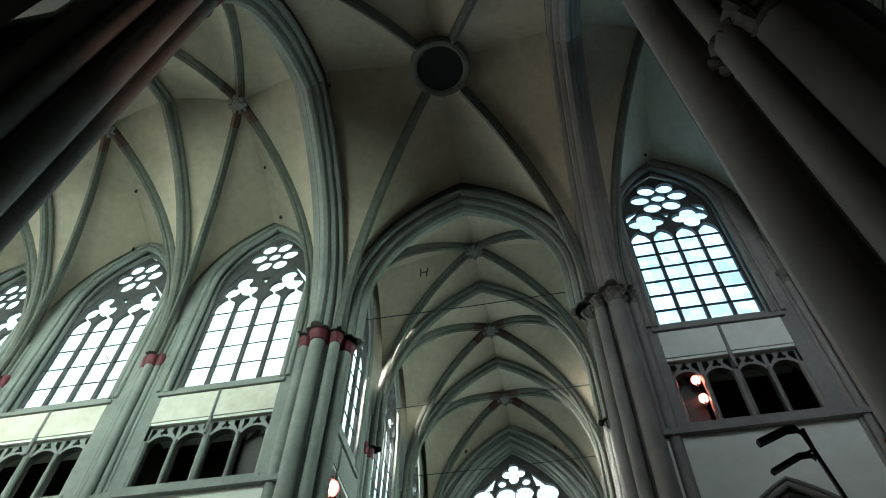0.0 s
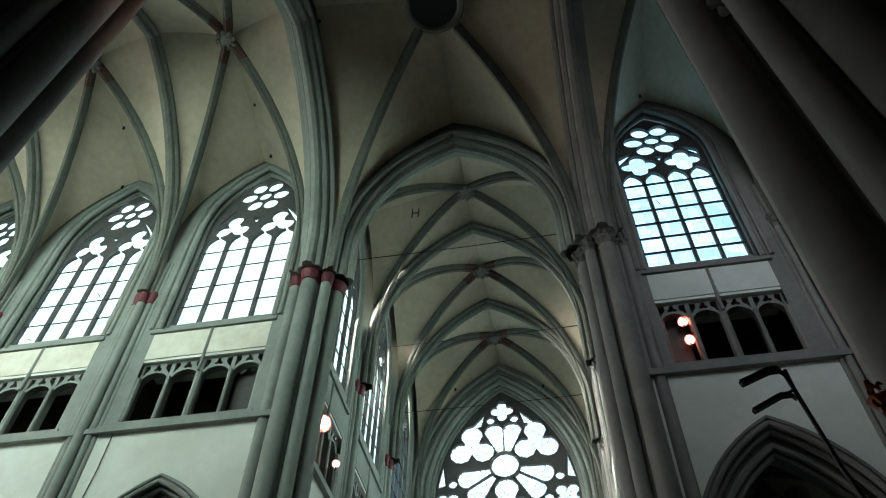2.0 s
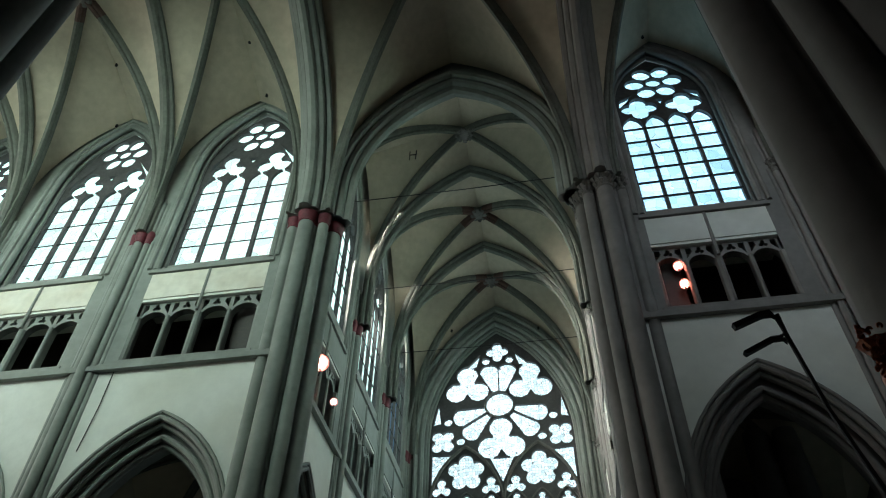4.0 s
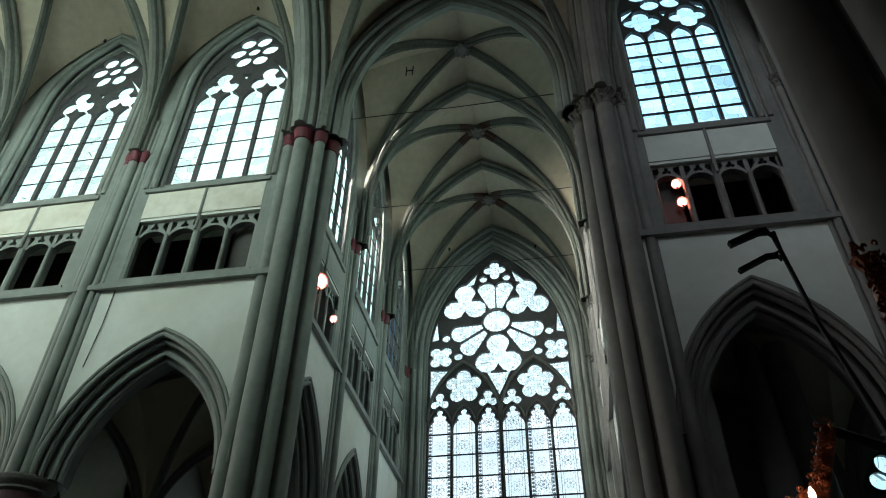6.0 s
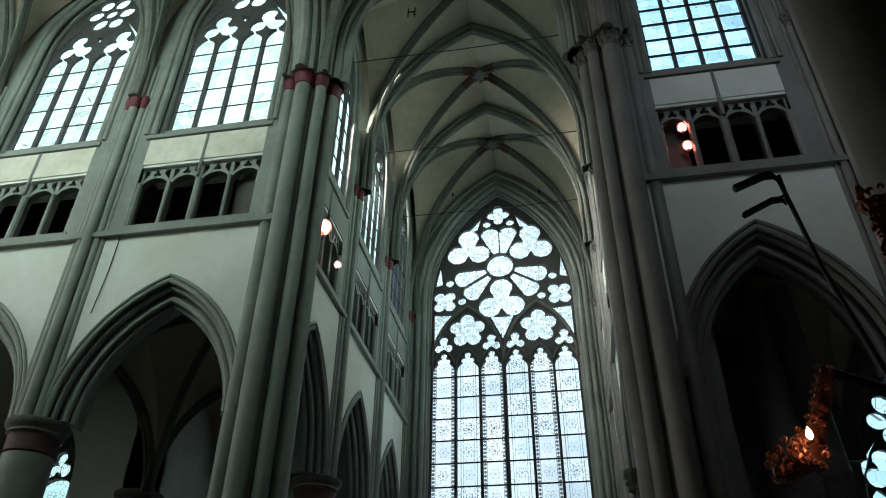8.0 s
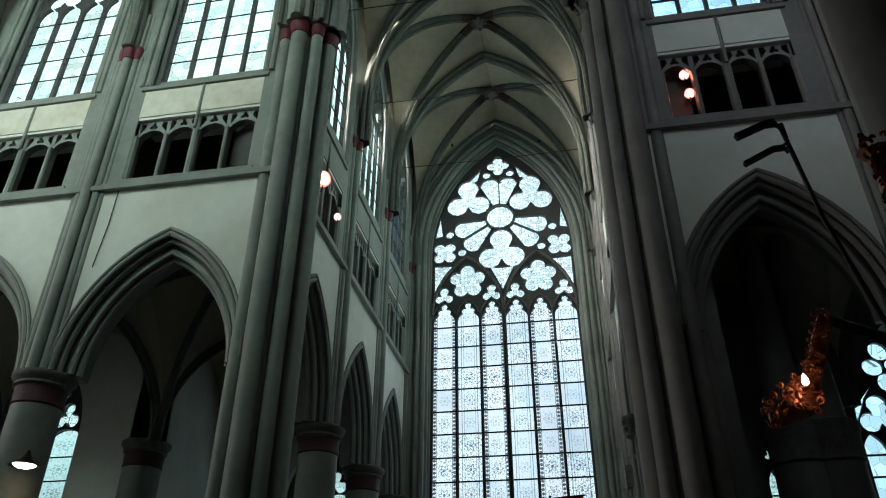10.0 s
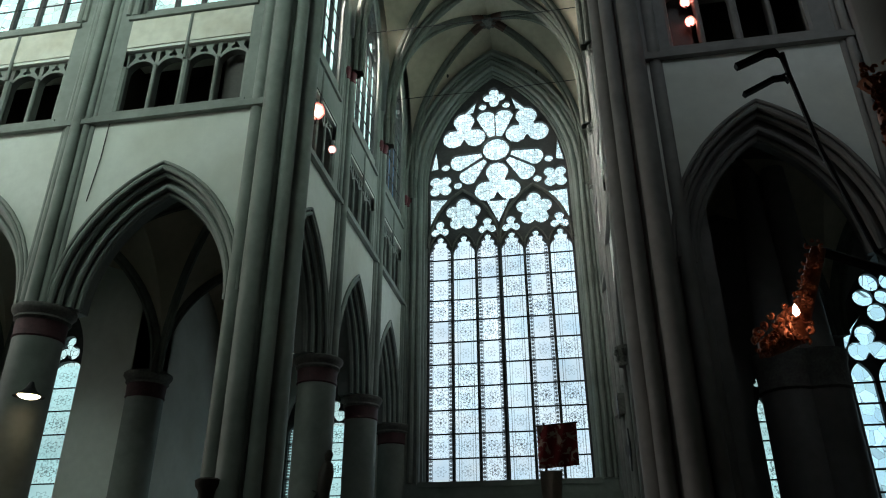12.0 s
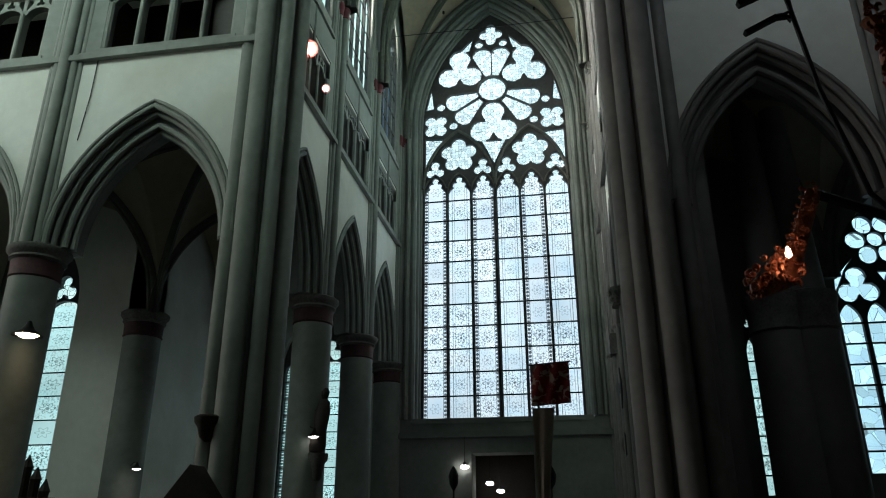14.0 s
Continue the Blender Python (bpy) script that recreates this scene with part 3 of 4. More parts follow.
# crossing
ring = (-2.40, 9.75, 27.3)
sq = [(-6.55, 14.55), (1.55, 14.55), (1.55, 3.6), (-6.55, 3.6)]
cross = vault("ceiling_crossing", sq, CAP, ring, [27.0, 27.0, 27.0, 27.0], 0.2, [1.6, 0.2, 1.6, 0.2], 1.15, stop=0.95)
arch_rolls("arch_roll", [(-6.4, 15.0), (1.4, 15.0)], 26.2, CAP, 1.6, BIG, STONE, cross)
arch_rolls("arch_roll", [(-6.4, 3.0), (1.4, 3.0)], 26.2, CAP, 1.6, BIG, STONE, cross)
arch_rolls("arch_roll", [(-7.05, 14.5), (-7.05, 3.7)], 26.35, CAP, 0.2, BIG, STONE, cross)
arch_rolls("arch_roll", [(2.1, 14.5), (2.1, 3.7)], 26.35, CAP, 0.2, BIG, STONE_EAST, cross)
for name_, place_, u0_, u1_, m0, m1 in (("wall_over_north_arch", wall_frame("y", 14.75, 1), -7.1, 2.17, -6.4, 1.4), ("wall_over_south_arch", wall_frame("y", 2.75, 1), -7.1, 2.17, -6.4, 1.4), ("wall_over_west_arch", wall_frame("x", -7.3, 1), 3.2, 15.1, 3.7, 14.5), ("wall_over_east_arch", wall_frame("x", 1.9, 1), 3.2, 15.1, 3.7, 14.5)):
    c_, h_ = (m0 + m1) / 2, (m1 - m0) / 2
    over = [(m0, CAP)] + arch2(c_, h_, CAP + (1.6 if "north" in name_ or "south" in name_ else 0.2), 26.25, 16) + [(m1, CAP), (u1_, CAP), (u1_, 28.0), (u0_, 28.0), (u0_, CAP)]
    structure(name_, plate([over], 0, 0.55, place_), STONE, "stone wall over the crossing arch", "wall")
# slab out of view, added so that no sky light leaks past the vaults
structure("roof", box(-31, 16, -15.6, 31, 28.05, 28.3), OAK_AND_SHADE, "unseen slab over the vaults that stops sky light leaking in", "roof")
oculus = thing("vault_ring", (-2.37, 9.62, 26.92), "round stone ring round a dark opening in the crossing vault", "vault ring")
part("ring", lathe([(0.86, 0.25), (0.84, -0.18), (0.92, -0.26), (1.04, -0.24), (1.1, -0.1), (1.08, 0.25)], 32), RIB, oculus)
# black disc below the web stands in for the opening's shade
part("hatch", lathe([(0.88, -0.14), (0.88, -0.10)], 28), IRON, oculus, "black disc painted in for the dark opening")

# nave to the west, choir to the east
for k, (a, b) in enumerate(zip(BAYS_NAVE, BAYS_NAVE[1:])):
    e, w = (a - 0.45 if k == 0 else a), b
    mid = ((e + w) / 2, Y_MID, CROWN)
    cs = [(w, 14.5), (e, 14.5), (e, 3.6), (w, 3.6)]
    v = vault(f"ceiling_nave_{k + 1}", cs, CAP, mid, [26.1, 27.1, 26.1, 27.1], 0.6, [2.6, 0.4, 2.6, 0.4], painted=1.0)
    arch_rolls("transverse_roll", [(b, 14.5), (b, 3.6)], 26.95, CAP, 0.4, SMALL, RIB, v)
    if k < 3:
        boss((mid[0], mid[1], mid[2] - 0.3), LEAF_STONE)
for k, (a, b) in enumerate(zip(BAYS_CHOIR, BAYS_CHOIR[1:])):
    w, e = (a + 0.45 if k == 0 else a), b
    mid = ((e + w) / 2, Y_MID, CROWN)
    cs = [(w, 14.5), (e, 14.5), (e, 3.6), (w, 3.6)]
    v = vault(f"ceiling_choir_{k + 1}", cs, CAP, mid, [26.4, 27.1, 26.4, 27.1], 0.0, [2.8, 0.0, 2.8, 0.0])
    arch_rolls("transverse_roll", [(b, 14.5), (b, 3.6)], 26.95, CAP, 0.4, SMALL, RIB, v)
for k, (a, b) in enumerate(zip(BAYS_TRANSEPT, BAYS_TRANSEPT[1:])):
    s, n_ = (a + 0.5 if k == 0 else a), b
    mid = (X_MID, (s + n_) / 2 + 0.38, 27.7)
    cs = [(-6.75, n_), (1.6, n_), (1.6, s), (-6.75, s)]
    last = k == 2
    v = vault(f"ceiling_transept_{k + 1}", cs, CAP, mid, [27.4, 26.2, 27.4, 26.2], 2.2, [1.8, 2.8, 1.8, 2.8], painted=0.0 if k == 0 else 1.0)
    if not last:
        arch_rolls("transverse_roll", [(-6.75, b), (1.6, b)], 27.35, CAP, 1.8, SMALL, RIB, v)
    boss((mid[0], mid[1], mid[2] - 0.3), LEAF_STONE)

# ---- piers and columns ----


def capital(r, z, x=0.0, y=0.0):
    return lathe([(r * 1.02, z - 0.42), (r * 1.16, z - 0.40), (r * 1.04, z - 0.36), (r * 1.2, z - 0.2), (r * 1.32, z - 0.08), (r * 1.38, z - 0.02), (r * 1.38, z + 0.05), (r * 1.1, z + 0.12)], 12, x, y)


def leaf_capital(r, z, x, y, seed, parent, label=""):
    """A bell with two rings of knobbly leaves, each leaf a piece of its own."""
    rng = random.Random(seed)
    bell = part("capital", lathe([(r * 1.02, z - 0.5), (r * 1.1, z - 0.46), (r * 1.02, z - 0.42), (r * 1.12, z - 0.2), (r * 1.3, z - 0.02), (r * 1.4, z + 0.02), (r * 1.4, z + 0.06)], 12, x, y), LEAF_STONE, parent, label)
    for rank, (rr, zz, count) in enumerate(((1.2, -0.30, 7), (1.42, -0.10, 8))):
        for k in range(count):
            a = 2 * math.pi * (k + 0.5 * rank) / count + rng.uniform(-0.12, 0.12)
            s = (0.05 + 0.14 * r) * rng.uniform(0.8, 1.25)
            lean = pose(x + r * rr * math.cos(a), y + r * rr * math.sin(a), z + zz, 0, rng.uniform(15, 50), math.degrees(a))
            v, f = lathe([(s * 0.35, -s * 1.5), (s * 0.55, -s * 0.8), (s * 0.95, -s * 0.1), (s * 0.9, s * 0.5), (s * 0.3, s * 0.8)], 6)
            part("leaf", ([lean @ Vector((q[0] * 0.7, q[1], q[2])) for q in v], f), LEAF_STONE, bell)
    return bell


def crossing_pier(x, y, mat, cap_mat, leafy, label):
    p = thing("crossing_pier", (x, y, 0), label, "pier", "piers of the crossing")
    part("core", lathe([(0.8, 0), (0.8, 0.5), (0.48, 0.6), (0.46, 27.0)], 16), mat, p)
    ring_ = [(k * 90.0, 0.65, 0.25) for k in range(4)] + [(k * 90.0 + 45, 0.70, 0.17) for k in range(4)]
    ring_ += [(k * 45.0 + 22.5, 0.555, 0.075) for k in range(8)]
    for ang, d, r in ring_:
        cx, cy = d * math.cos(radians(ang)), d * math.sin(radians(ang))
        part("shaft", lathe([(r * 1.4, 0), (r * 1.4, 0.3), (r * 1.15, 0.4), (r * 1.3, 0.5), (r, 0.6), (r, CAP - 0.3)], 12, cx, cy), mat, p)
        if leafy:
            leaf_capital(r, CAP, cx, cy, int(ang * 7), p)
        else:
            part("capital", capital(r, CAP, cx, cy), cap_mat, p, "capital painted dark red")
        part("springer", lathe([(r * 0.95, CAP), (r * 0.9, CAP + 2.2)], 12, cx * 0.98, cy * 0.98), mat, p)
    return p


crossing_pier(X_WEST + 0.05, 15.15, STONE, RED, False, "clustered grey-green stone pier with dark red painted capitals")
crossing_pier(X_EAST, 15.15, STONE_EAST, LEAF_STONE, True, "clustered grey stone pier with carved leaf capitals")
crossing_pier(X_WEST + 0.2, 3.35, STONE, RED, False, "clustered grey-green stone pier with dark red painted capitals")
crossing_pier(2.46, 3.1, STONE_EAST, LEAF_STONE, True, "clustered grey stone pier with carved leaf capitals")


def column(x, y, mat, band, top=SPRING, r=0.57, label="round grey stone column with a moulded capital and dark red band"):
    c = thing("round_column", (x, y, 0), label, "column", "round columns of the arcades")
    part("base", lathe([(r * 1.35, 0), (r * 1.35, 0.35), (r * 1.2, 0.42), (r * 1.25, 0.52), (r, 0.62)], 20), mat, c)
    part("shaft", lathe([(r, 0.6), (r, top - 0.75)], 24), mat, c)
    part("band", lathe([(r * 1.0, top - 0.8), (r * 1.06, top - 0.76), (r * 1.02, top - 0.7), (r * 1.05, top - 0.35)], 24), band, c)
    part("capital", lathe([(r * 1.05, top - 0.36), (r * 1.16, top - 0.3), (r * 1.12, top - 0.24), (r * 1.22, top - 0.16), (r * 1.3, top - 0.1), (r * 1.3, top - 0.02), (r * 1.2, top + 0.02)], 24), LEAF_STONE, c)
    return c


def wall_shaft(place, u, mat, cap_mat, leafy, label, foot=SPRING):
    """A bundle of three slender shafts that runs up the wall to the vault."""
    base = place(u, foot, 0)
    s = thing("wall_shaft", base, label, "shaft", "slender shafts that carry the vault ribs")
    for k, (du, w, r) in enumerate(((0, -0.10, 0.15), (-0.26, -0.02, 0.11), (0.26, -0.02, 0.11), (-0.42, 0.02, 0.08), (0.42, 0.02, 0.08))):
        q = place(u + du, 0, w) - place(u, 0, 0)
        part("shaft", lathe([(r, 0), (r, CAP - foot - 0.3)], 10, q.x, q.y), mat, s)
        if k < 3 and leafy:
            leaf_capital(r, CAP - foot, q.x, q.y, k, s)
        elif k < 3:
            part("capital", capital(r, CAP - foot, q.x, q.y), cap_mat, s, "capital painted dark red")
        part("springer", lathe([(r * 0.9, CAP - foot), (r * 0.9, CAP - foot + 1.6)], 8, q.x, q.y), mat, s)
    return s


first = column(BAYS_NAVE[1], 15.05, STONE, MAROON)
for x in BAYS_NAVE[2:]:
    copy_thing(first, pose(x, 15.05, 0))
for y in BAYS_TRANSEPT[1:]:
    copy_thing(first, pose(-7.35, y, 0))
grey = column(BAYS_CHOIR[1], 15.05, STONE_EAST, STONE_EAST, label="round grey stone column with a moulded capital")
copy_thing(grey, pose(BAYS_CHOIR[2], 15.05, 0))
for y in BAYS_TRANSEPT[1:]:
    copy_thing(grey, pose(2.4, y, 0))
for x in BAYS_NAVE[1:]:
    wall_shaft(north, x, STONE, RED, False, "slender grey-green stone wall shafts with dark red capitals")
for x in BAYS_CHOIR[1:]:
    wall_shaft(north, x, STONE_EAST, LEAF_STONE, True, "slender grey stone wall shafts with carved leaf capitals")
for y in BAYS_TRANSEPT[1:]:
    wall_shaft(west, y, STONE, RED, False, "slender grey-green stone wall shafts with dark red capitals")
    wall_shaft(east, y, STONE_EAST, LEAF_STONE, True, "slender grey stone wall shafts with carved leaf capitals", 0.3)

# ---- north end of the transept ----
end = wall_frame("y", FACE_END, 1)
WX, WH = -2.63, 3.33
outer = [(-7.6, 0), (-3.85, 0), (-3.85, 4.45), (-1.4, 4.45), (-1.4, 0), (2.4, 0), (2.4, 27.4), (-7.6, 27.4)]
hole = light2(WX, WH + 0.35, 5.75, 19.55, 26.1, 16)
wall_n = structure("wall_north_end", plate([outer, hole], 0, 1.2, end), STONE, "grey stone end wall with a great window over a portal", "wall")
for off, w, r in ((0.34, 0.02, 0.13), (0.22, 0.25, 0.10), (0.6, -0.06, 0.12), (0.12, 0.42, 0.08), (0.83, -0.04, 0.07), (1.04, -0.08, 0.12)):
    path = [end(WX - WH - off, 5.8, w)] + [end(a, z, w) for a, z in arch2(WX, WH + off, 19.55, 25.8 + off * 1.2, 18)] + [end(WX + WH + off, 5.8, w)]
    part("window_moulding", sweep(path, circle2(r, 8), (0, 1, 0), end(WX, 18, w)), STONE, wall_n)
part("string_course", join(block(end, -7.0, 1.85, 5.05, 5.2, -0.18, 0), block(end, -7.0, 1.85, 5.2, 5.3, -0.1, 0)), STONE, wall_n)
part("window_sill", join(block(end, WX - WH - 0.3, WX + WH + 0.3, 5.62, 5.82, -0.08, 0.6)), STONE, wall_n)
part("portal_frame", join(block(end, -4.1, -3.85, 0, 4.7, -0.08, 0.3), block(end, -1.4, -1.15, 0, 4.7, -0.08, 0.3), block(end, -3.85, -1.4, 4.45, 4.7, -0.08, 0.3)), STONE, wall_n)
# porch box added behind the doorway, near black like the passage
part("porch_wall", join(block(end, -4.3, -0.9, 0, 5.0, 3.0, 3.1), block(end, -4.3, -4.2, 0, 5, 1.2, 3.0), block(end, -1.0, -0.9, 0, 5, 1.2, 3.0), block(end, -4.3, -0.9, 4.9, 5, 1.2, 3.0)), OAK_AND_SHADE, wall_n)

# the great window: six lights, two five-foils under sub-arches, and a rose with three trefoils
great = thing("window_north", (WX, FACE_END + 0.5, 5.8), "great six-light grisaille window with a rose of trefoils in stone tracery", "window", kind="structure")
inv_great = Matrix.Translation(-Vector(great.location))
W0 = 0.5
step = WH / 3
LIGHTS = [WX - WH + step * (k + 0.5) for k in range(6)]
holes = [light2(c, step / 2 - 0.06, 5.8, 16.0, 16.48, 6) for c in LIGHTS]
holes += [foil2(c, 16.60, 0.33, 3, 90, 0.54) for c in LIGHTS]
RZ = 21.1
holes.append(circle2(0.65, 24, WX, RZ))


def petal(turn, r0, r1, w0, w1):
    """A petal of the rose: a narrow light that widens outwards, with a rounded end."""
    out = [(r0, -w0), (r1, -w1)] + [(r1 + w1 * 0.8 * math.sin(math.pi * k / 6), -w1 * math.cos(math.pi * k / 6)) for k in range(1, 6)] + [(r1, w1), (r0, w0)]
    c, s = math.cos(radians(turn)), math.sin(radians(turn))
    return [(WX + a * c - b * s, RZ + a * s + b * c) for a, b in out]


for mid_turn in (90, 210, 330):
    for s in (-1, 1):
        holes.append(petal(mid_turn + s * 13.6, 0.74, 1.98, 0.15, 0.46))
        tip = radians(mid_turn + s * 13.2)
        holes.append(circle2(0.21, 12, WX + 2.62 * math.cos(tip), RZ + 2.58 * math.sin(tip)))
for turn, far, size in ((36, 1.93, 1.14), (144, 1.93, 1.14), (270, 1.85, 1.18)):
    holes.append(foil2(WX + far * math.cos(radians(turn)), RZ + far * math.sin(radians(turn)), size, 3, 90, 0.54))
holes.append(foil2(WX, 24.12, 0.58, 4, 90))
for s in (-1, 1):
    holes.append(foil2(WX + s * 2.76, 19.38, 0.64, 4, 45))
    holes.append(foil2(WX + s * 1.67, 17.80, 0.86, 5, 90, 0.6))
    for d in (-1, 1):
        holes.append(foil2(WX + s * 1.67 + d * 1.12, 17.10, 0.44, 3, 90))
    holes.append([(WX + s * 3.25, 18.72), (WX + s * 2.30, 18.66), (WX + s * 2.80, 17.95), (WX + s * 3.25, 17.25)])
    holes.append([(WX + s * 1.66, 23.22), (WX + s * 1.08, 23.30), (WX + s * 0.86, 24.05)])
    holes.append([(WX + s * 2.86, 20.30), (WX + s * 3.24, 20.20), (WX + s * 2.98, 21.35)])
holes.append([(WX - 0.56, 18.42), (WX + 0.56, 18.42), (WX, 17.25)])
holes[12:] = [[(a, 21.5 + (z - RZ) * 1.045) for a, z in line] for line in holes[12:]]
frame_out = light2(WX, WH + 0.06, 5.75, 19.55, 25.86, 16)
me = plate([frame_out] + holes, W0 - 0.07, W0 + 0.10, end)
me.transform(inv_great)
part("tracery", me, TRACERY_BACKLIT, great)
v = [inv_great @ end(a, z, W0 + 0.05) for a, z in light2(WX, WH, 16.7, 19.55, 25.8, 14)]
pane = part("tracery_glass", mesh_from(v, [tuple(range(len(v)))]), GLASS_NORTH, great)
pane.visible_shadow = False
ROWS_N = [5.8 + (16.7 - 5.8) * k / 11 for k in range(12)]
half_l = step / 2 - 0.05
quad = [inv_great @ end(WX + a, 5.8 + z, W0 + 0.04) for a, z in ((-half_l, 0), (half_l, 0), (half_l, ROWS_N[1] - 5.8), (-half_l, ROWS_N[1] - 5.8))]
quad_mes = [mesh_from(quad, [(0, 1, 2, 3)], "pane") for k in range(2)]
for me, glass in zip(quad_mes, (GLASS_GREAT, GLASS_LINED)):
    me.materials.append(glass)
for k, c in enumerate(LIGHTS):
    for z in ROWS_N[:-1]:
        pane = part("pane", quad_mes[k % 2], None, great)
        pane.location = (c - WX, 0, z - 5.8)
        pane.visible_shadow = False
for z in ROWS_N[1:-1]:
    vv, ff = block(end, WX - WH, WX + WH, z - 0.03, z + 0.03, W0 - 0.04, W0 + 0.0)
    part("saddle_bar", ([inv_great @ q for q in vv], ff), IRON, great)
for s in (-1, 1):
    path = [inv_great @ end(a, z, W0 - 0.14) for a, z in arch2(WX + s * WH / 2, WH / 2, 16.35, 19.3, 10)]
    part("sub_arch", sweep(path, circle2(0.075, 6), (0, 1, 0), inv_great @ end(WX + s * WH / 2, 16.2, W0)), LEAF_STONE, great)
for c in LIGHTS:
    path = [inv_great @ end(a, z, W0 - 0.11) for a, z in arch2(c, step / 2 - 0.01, 16.1, 17.05, 6)]
    part("light_arch", sweep(path, circle2(0.04, 6), (0, 1, 0), inv_great @ end(c, 16.0, W0)), LEAF_STONE, great)
path = [inv_great @ end(WX + 0.70 * math.cos(2 * math.pi * k / 28), 21.5 + 0.70 * math.sin(2 * math.pi * k / 28), W0 - 0.10) for k in range(29)]
part("rose_ring", tube(path, 0.05, 6), LEAF_STONE, great)
for c in [WX - WH + step * k for k in range(1, 6)]:
    r = 0.10 if abs(c - WX) < 0.1 else 0.06
    part("mullion_roll", tube([inv_great @ end(c, 5.8, W0 - 0.13), inv_great @ end(c, 16.3, W0 - 0.13)], r, 6), TRACERY_BACKLIT, great)

# ---- aisles and closing walls ----
aisle_n = wall_frame("y", 20.5, 1)


def aisle_window(place, u, half, sill, spring, top):
    global window_count
    window_count += 1
    win = thing(f"window_{window_count}", place(u, sill, 0.4), "pointed aisle window with leaded lights and stone tracery", "window", kind="structure")
    inv = Matrix.Translation(-Vector(win.location))
    hs = [light2(u + s * half / 2, half / 2 - 0.07, sill, spring - 0.3, spring + 0.15, 6) for s in (-1, 1)]
    hs += [foil2(u + s * half * 0.42, spring + 0.55, half * 0.34, 3, 90) for s in (-1, 1)] + [foil2(u, top - half * 0.75, half * 0.36, 4, 90)]
    me = plate([light2(u, half + 0.05, sill - 0.05, spring, top + 0.05, 10)] + hs, 0.3, 0.5, place)
    me.transform(inv)
    part("tracery", me, TRACERY_BACKLIT, win)
    v = [inv @ place(a, z, 0.42) for a, z in light2(u, half, spring, spring + 0.01, top, 10)]
    pane = part("tracery_glass", mesh_from(v, [tuple(range(len(v)))]), GLASS_AISLE, win)
    pane.visible_shadow = False
    count = 8
    for s in (-1, 1):
        for k in range(count):
            z0, z1 = sill + (spring - sill) * k / count, sill + (spring - sill) * (k + 1) / count
            q = [(u + s * half / 2 + a * (half / 2 - 0.04), z) for a, z in ((-1, z0), (1, z0), (1, z1), (-1, z1))]
            pane = part("pane", mesh_from([inv @ place(a, z, 0.41) for a, z in q], [(0, 1, 2, 3)]), GLASS_SIDE, win)
            pane.visible_shadow = False
    for k in range(1, count):
        z = sill + (spring - sill) * k / count
        vv, ff = block(place, u - half, u + half, z - 0.02, z + 0.02, 0.36, 0.4)
        part("saddle_bar", ([inv @ q for q in vv], ff), IRON, win)
    return win


def aisle_wall(name, place, u0, u1, windows, top=13.4, mat=PLASTER, clear=()):
    hs = [light2(u, h + 0.02, sill, spring, tp + 0.04, 10) for u, h, sill, spring, tp in [*windows, *clear]]
    ob = structure(name, plate([[(u0, 0), (u1, 0), (u1, top), (u0, top)]] + hs, 0, 0.8, place), mat, "plastered aisle wall with pointed windows", "wall")
    for q in windows:
        aisle_window(place, *q)
    for u, h, sill, spring, tp in clear:
        window(place, u, h, sill, spring, tp, GLASS_CYAN, TRACERY_BACKLIT, 4, 0.025, 8)
    return ob


aisle_wall("wall_nave_aisle", aisle_n, -30.0, -12.9, [(-16.9, 1.35, 2.6, 8.6, 11.0), (-22.3, 1.35, 2.6, 8.6, 11.0)])
aisle_wall("wall_transept_aisle", wall_frame("x", -12.9, -1), 20.5, 29.6, [])
aisle_wall("wall_transept_aisle_end", end, -13.0, -7.6, [(-10.6, 1.45, 2.6, 8.3, 10.4)])
aisle_wall("wall_choir_aisle", aisle_n, 3.0, 15.0, [(5.3, 0.42, 2.4, 6.4, 7.5)], mat=STONE_EAST, clear=[(8.86, 1.43, 2.9, 7.65, 10.25)])
structure("wall_transept_east_aisle", box(2.9, 3.5, 15.9, 29.6, 0, 13.4), STONE_EAST, "plain plastered closing wall", "wall")
# closing walls out of view, most coloured dark to cut the light they bounce
structure("wall_far_west", plate([[(0, 0), (22, 0), (22, 28), (0, 28)], light2(Y_MID, 3.6, 9.0, 20.0, 25.5, 12)], 0, 0.5, wall_frame("x", -29.6, -1)), RIB, "unseen dark closing wall with a supposed west window opening", "wall")
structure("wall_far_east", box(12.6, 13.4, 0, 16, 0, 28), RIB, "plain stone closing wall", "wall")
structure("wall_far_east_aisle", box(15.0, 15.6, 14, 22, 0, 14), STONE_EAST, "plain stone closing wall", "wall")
structure("wall_south_nave_aisle", box(-30, -7.9, 2.0, 2.4, 0, 16.8), RIB, "unseen dark closing wall that cuts bounced light", "wall")
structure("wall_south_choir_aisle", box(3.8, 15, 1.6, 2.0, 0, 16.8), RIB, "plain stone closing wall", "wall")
AISLE = 8.0
for k, (a, b) in enumerate(zip(BAYS_NAVE, BAYS_NAVE[1:])):
    vault(f"ceiling_nave_aisle_{k + 1}", [(b, 20.4), (a, 20.4), (a, 15.5), (b, 15.5)], AISLE, ((a + b) / 2, 18.0, 12.7), [12.0, 12.4, 12.0, 12.4], 0, [0.6, 0, 0.6, 0], 0.8)
for k, (a, b) in enumerate(zip(BAYS_TRANSEPT[1:], BAYS_TRANSEPT[2:])):
    vault(f"ceiling_transept_aisle_{k + 1}", [(-12.8, b), (-8.0, b), (-8.0, a), (-12.8, a)], AISLE, (-10.4, (a + b) / 2, 12.7), [12.4, 12.0, 12.4, 12.0], 0, [0, 0.6, 0, 0.6], 0.8)
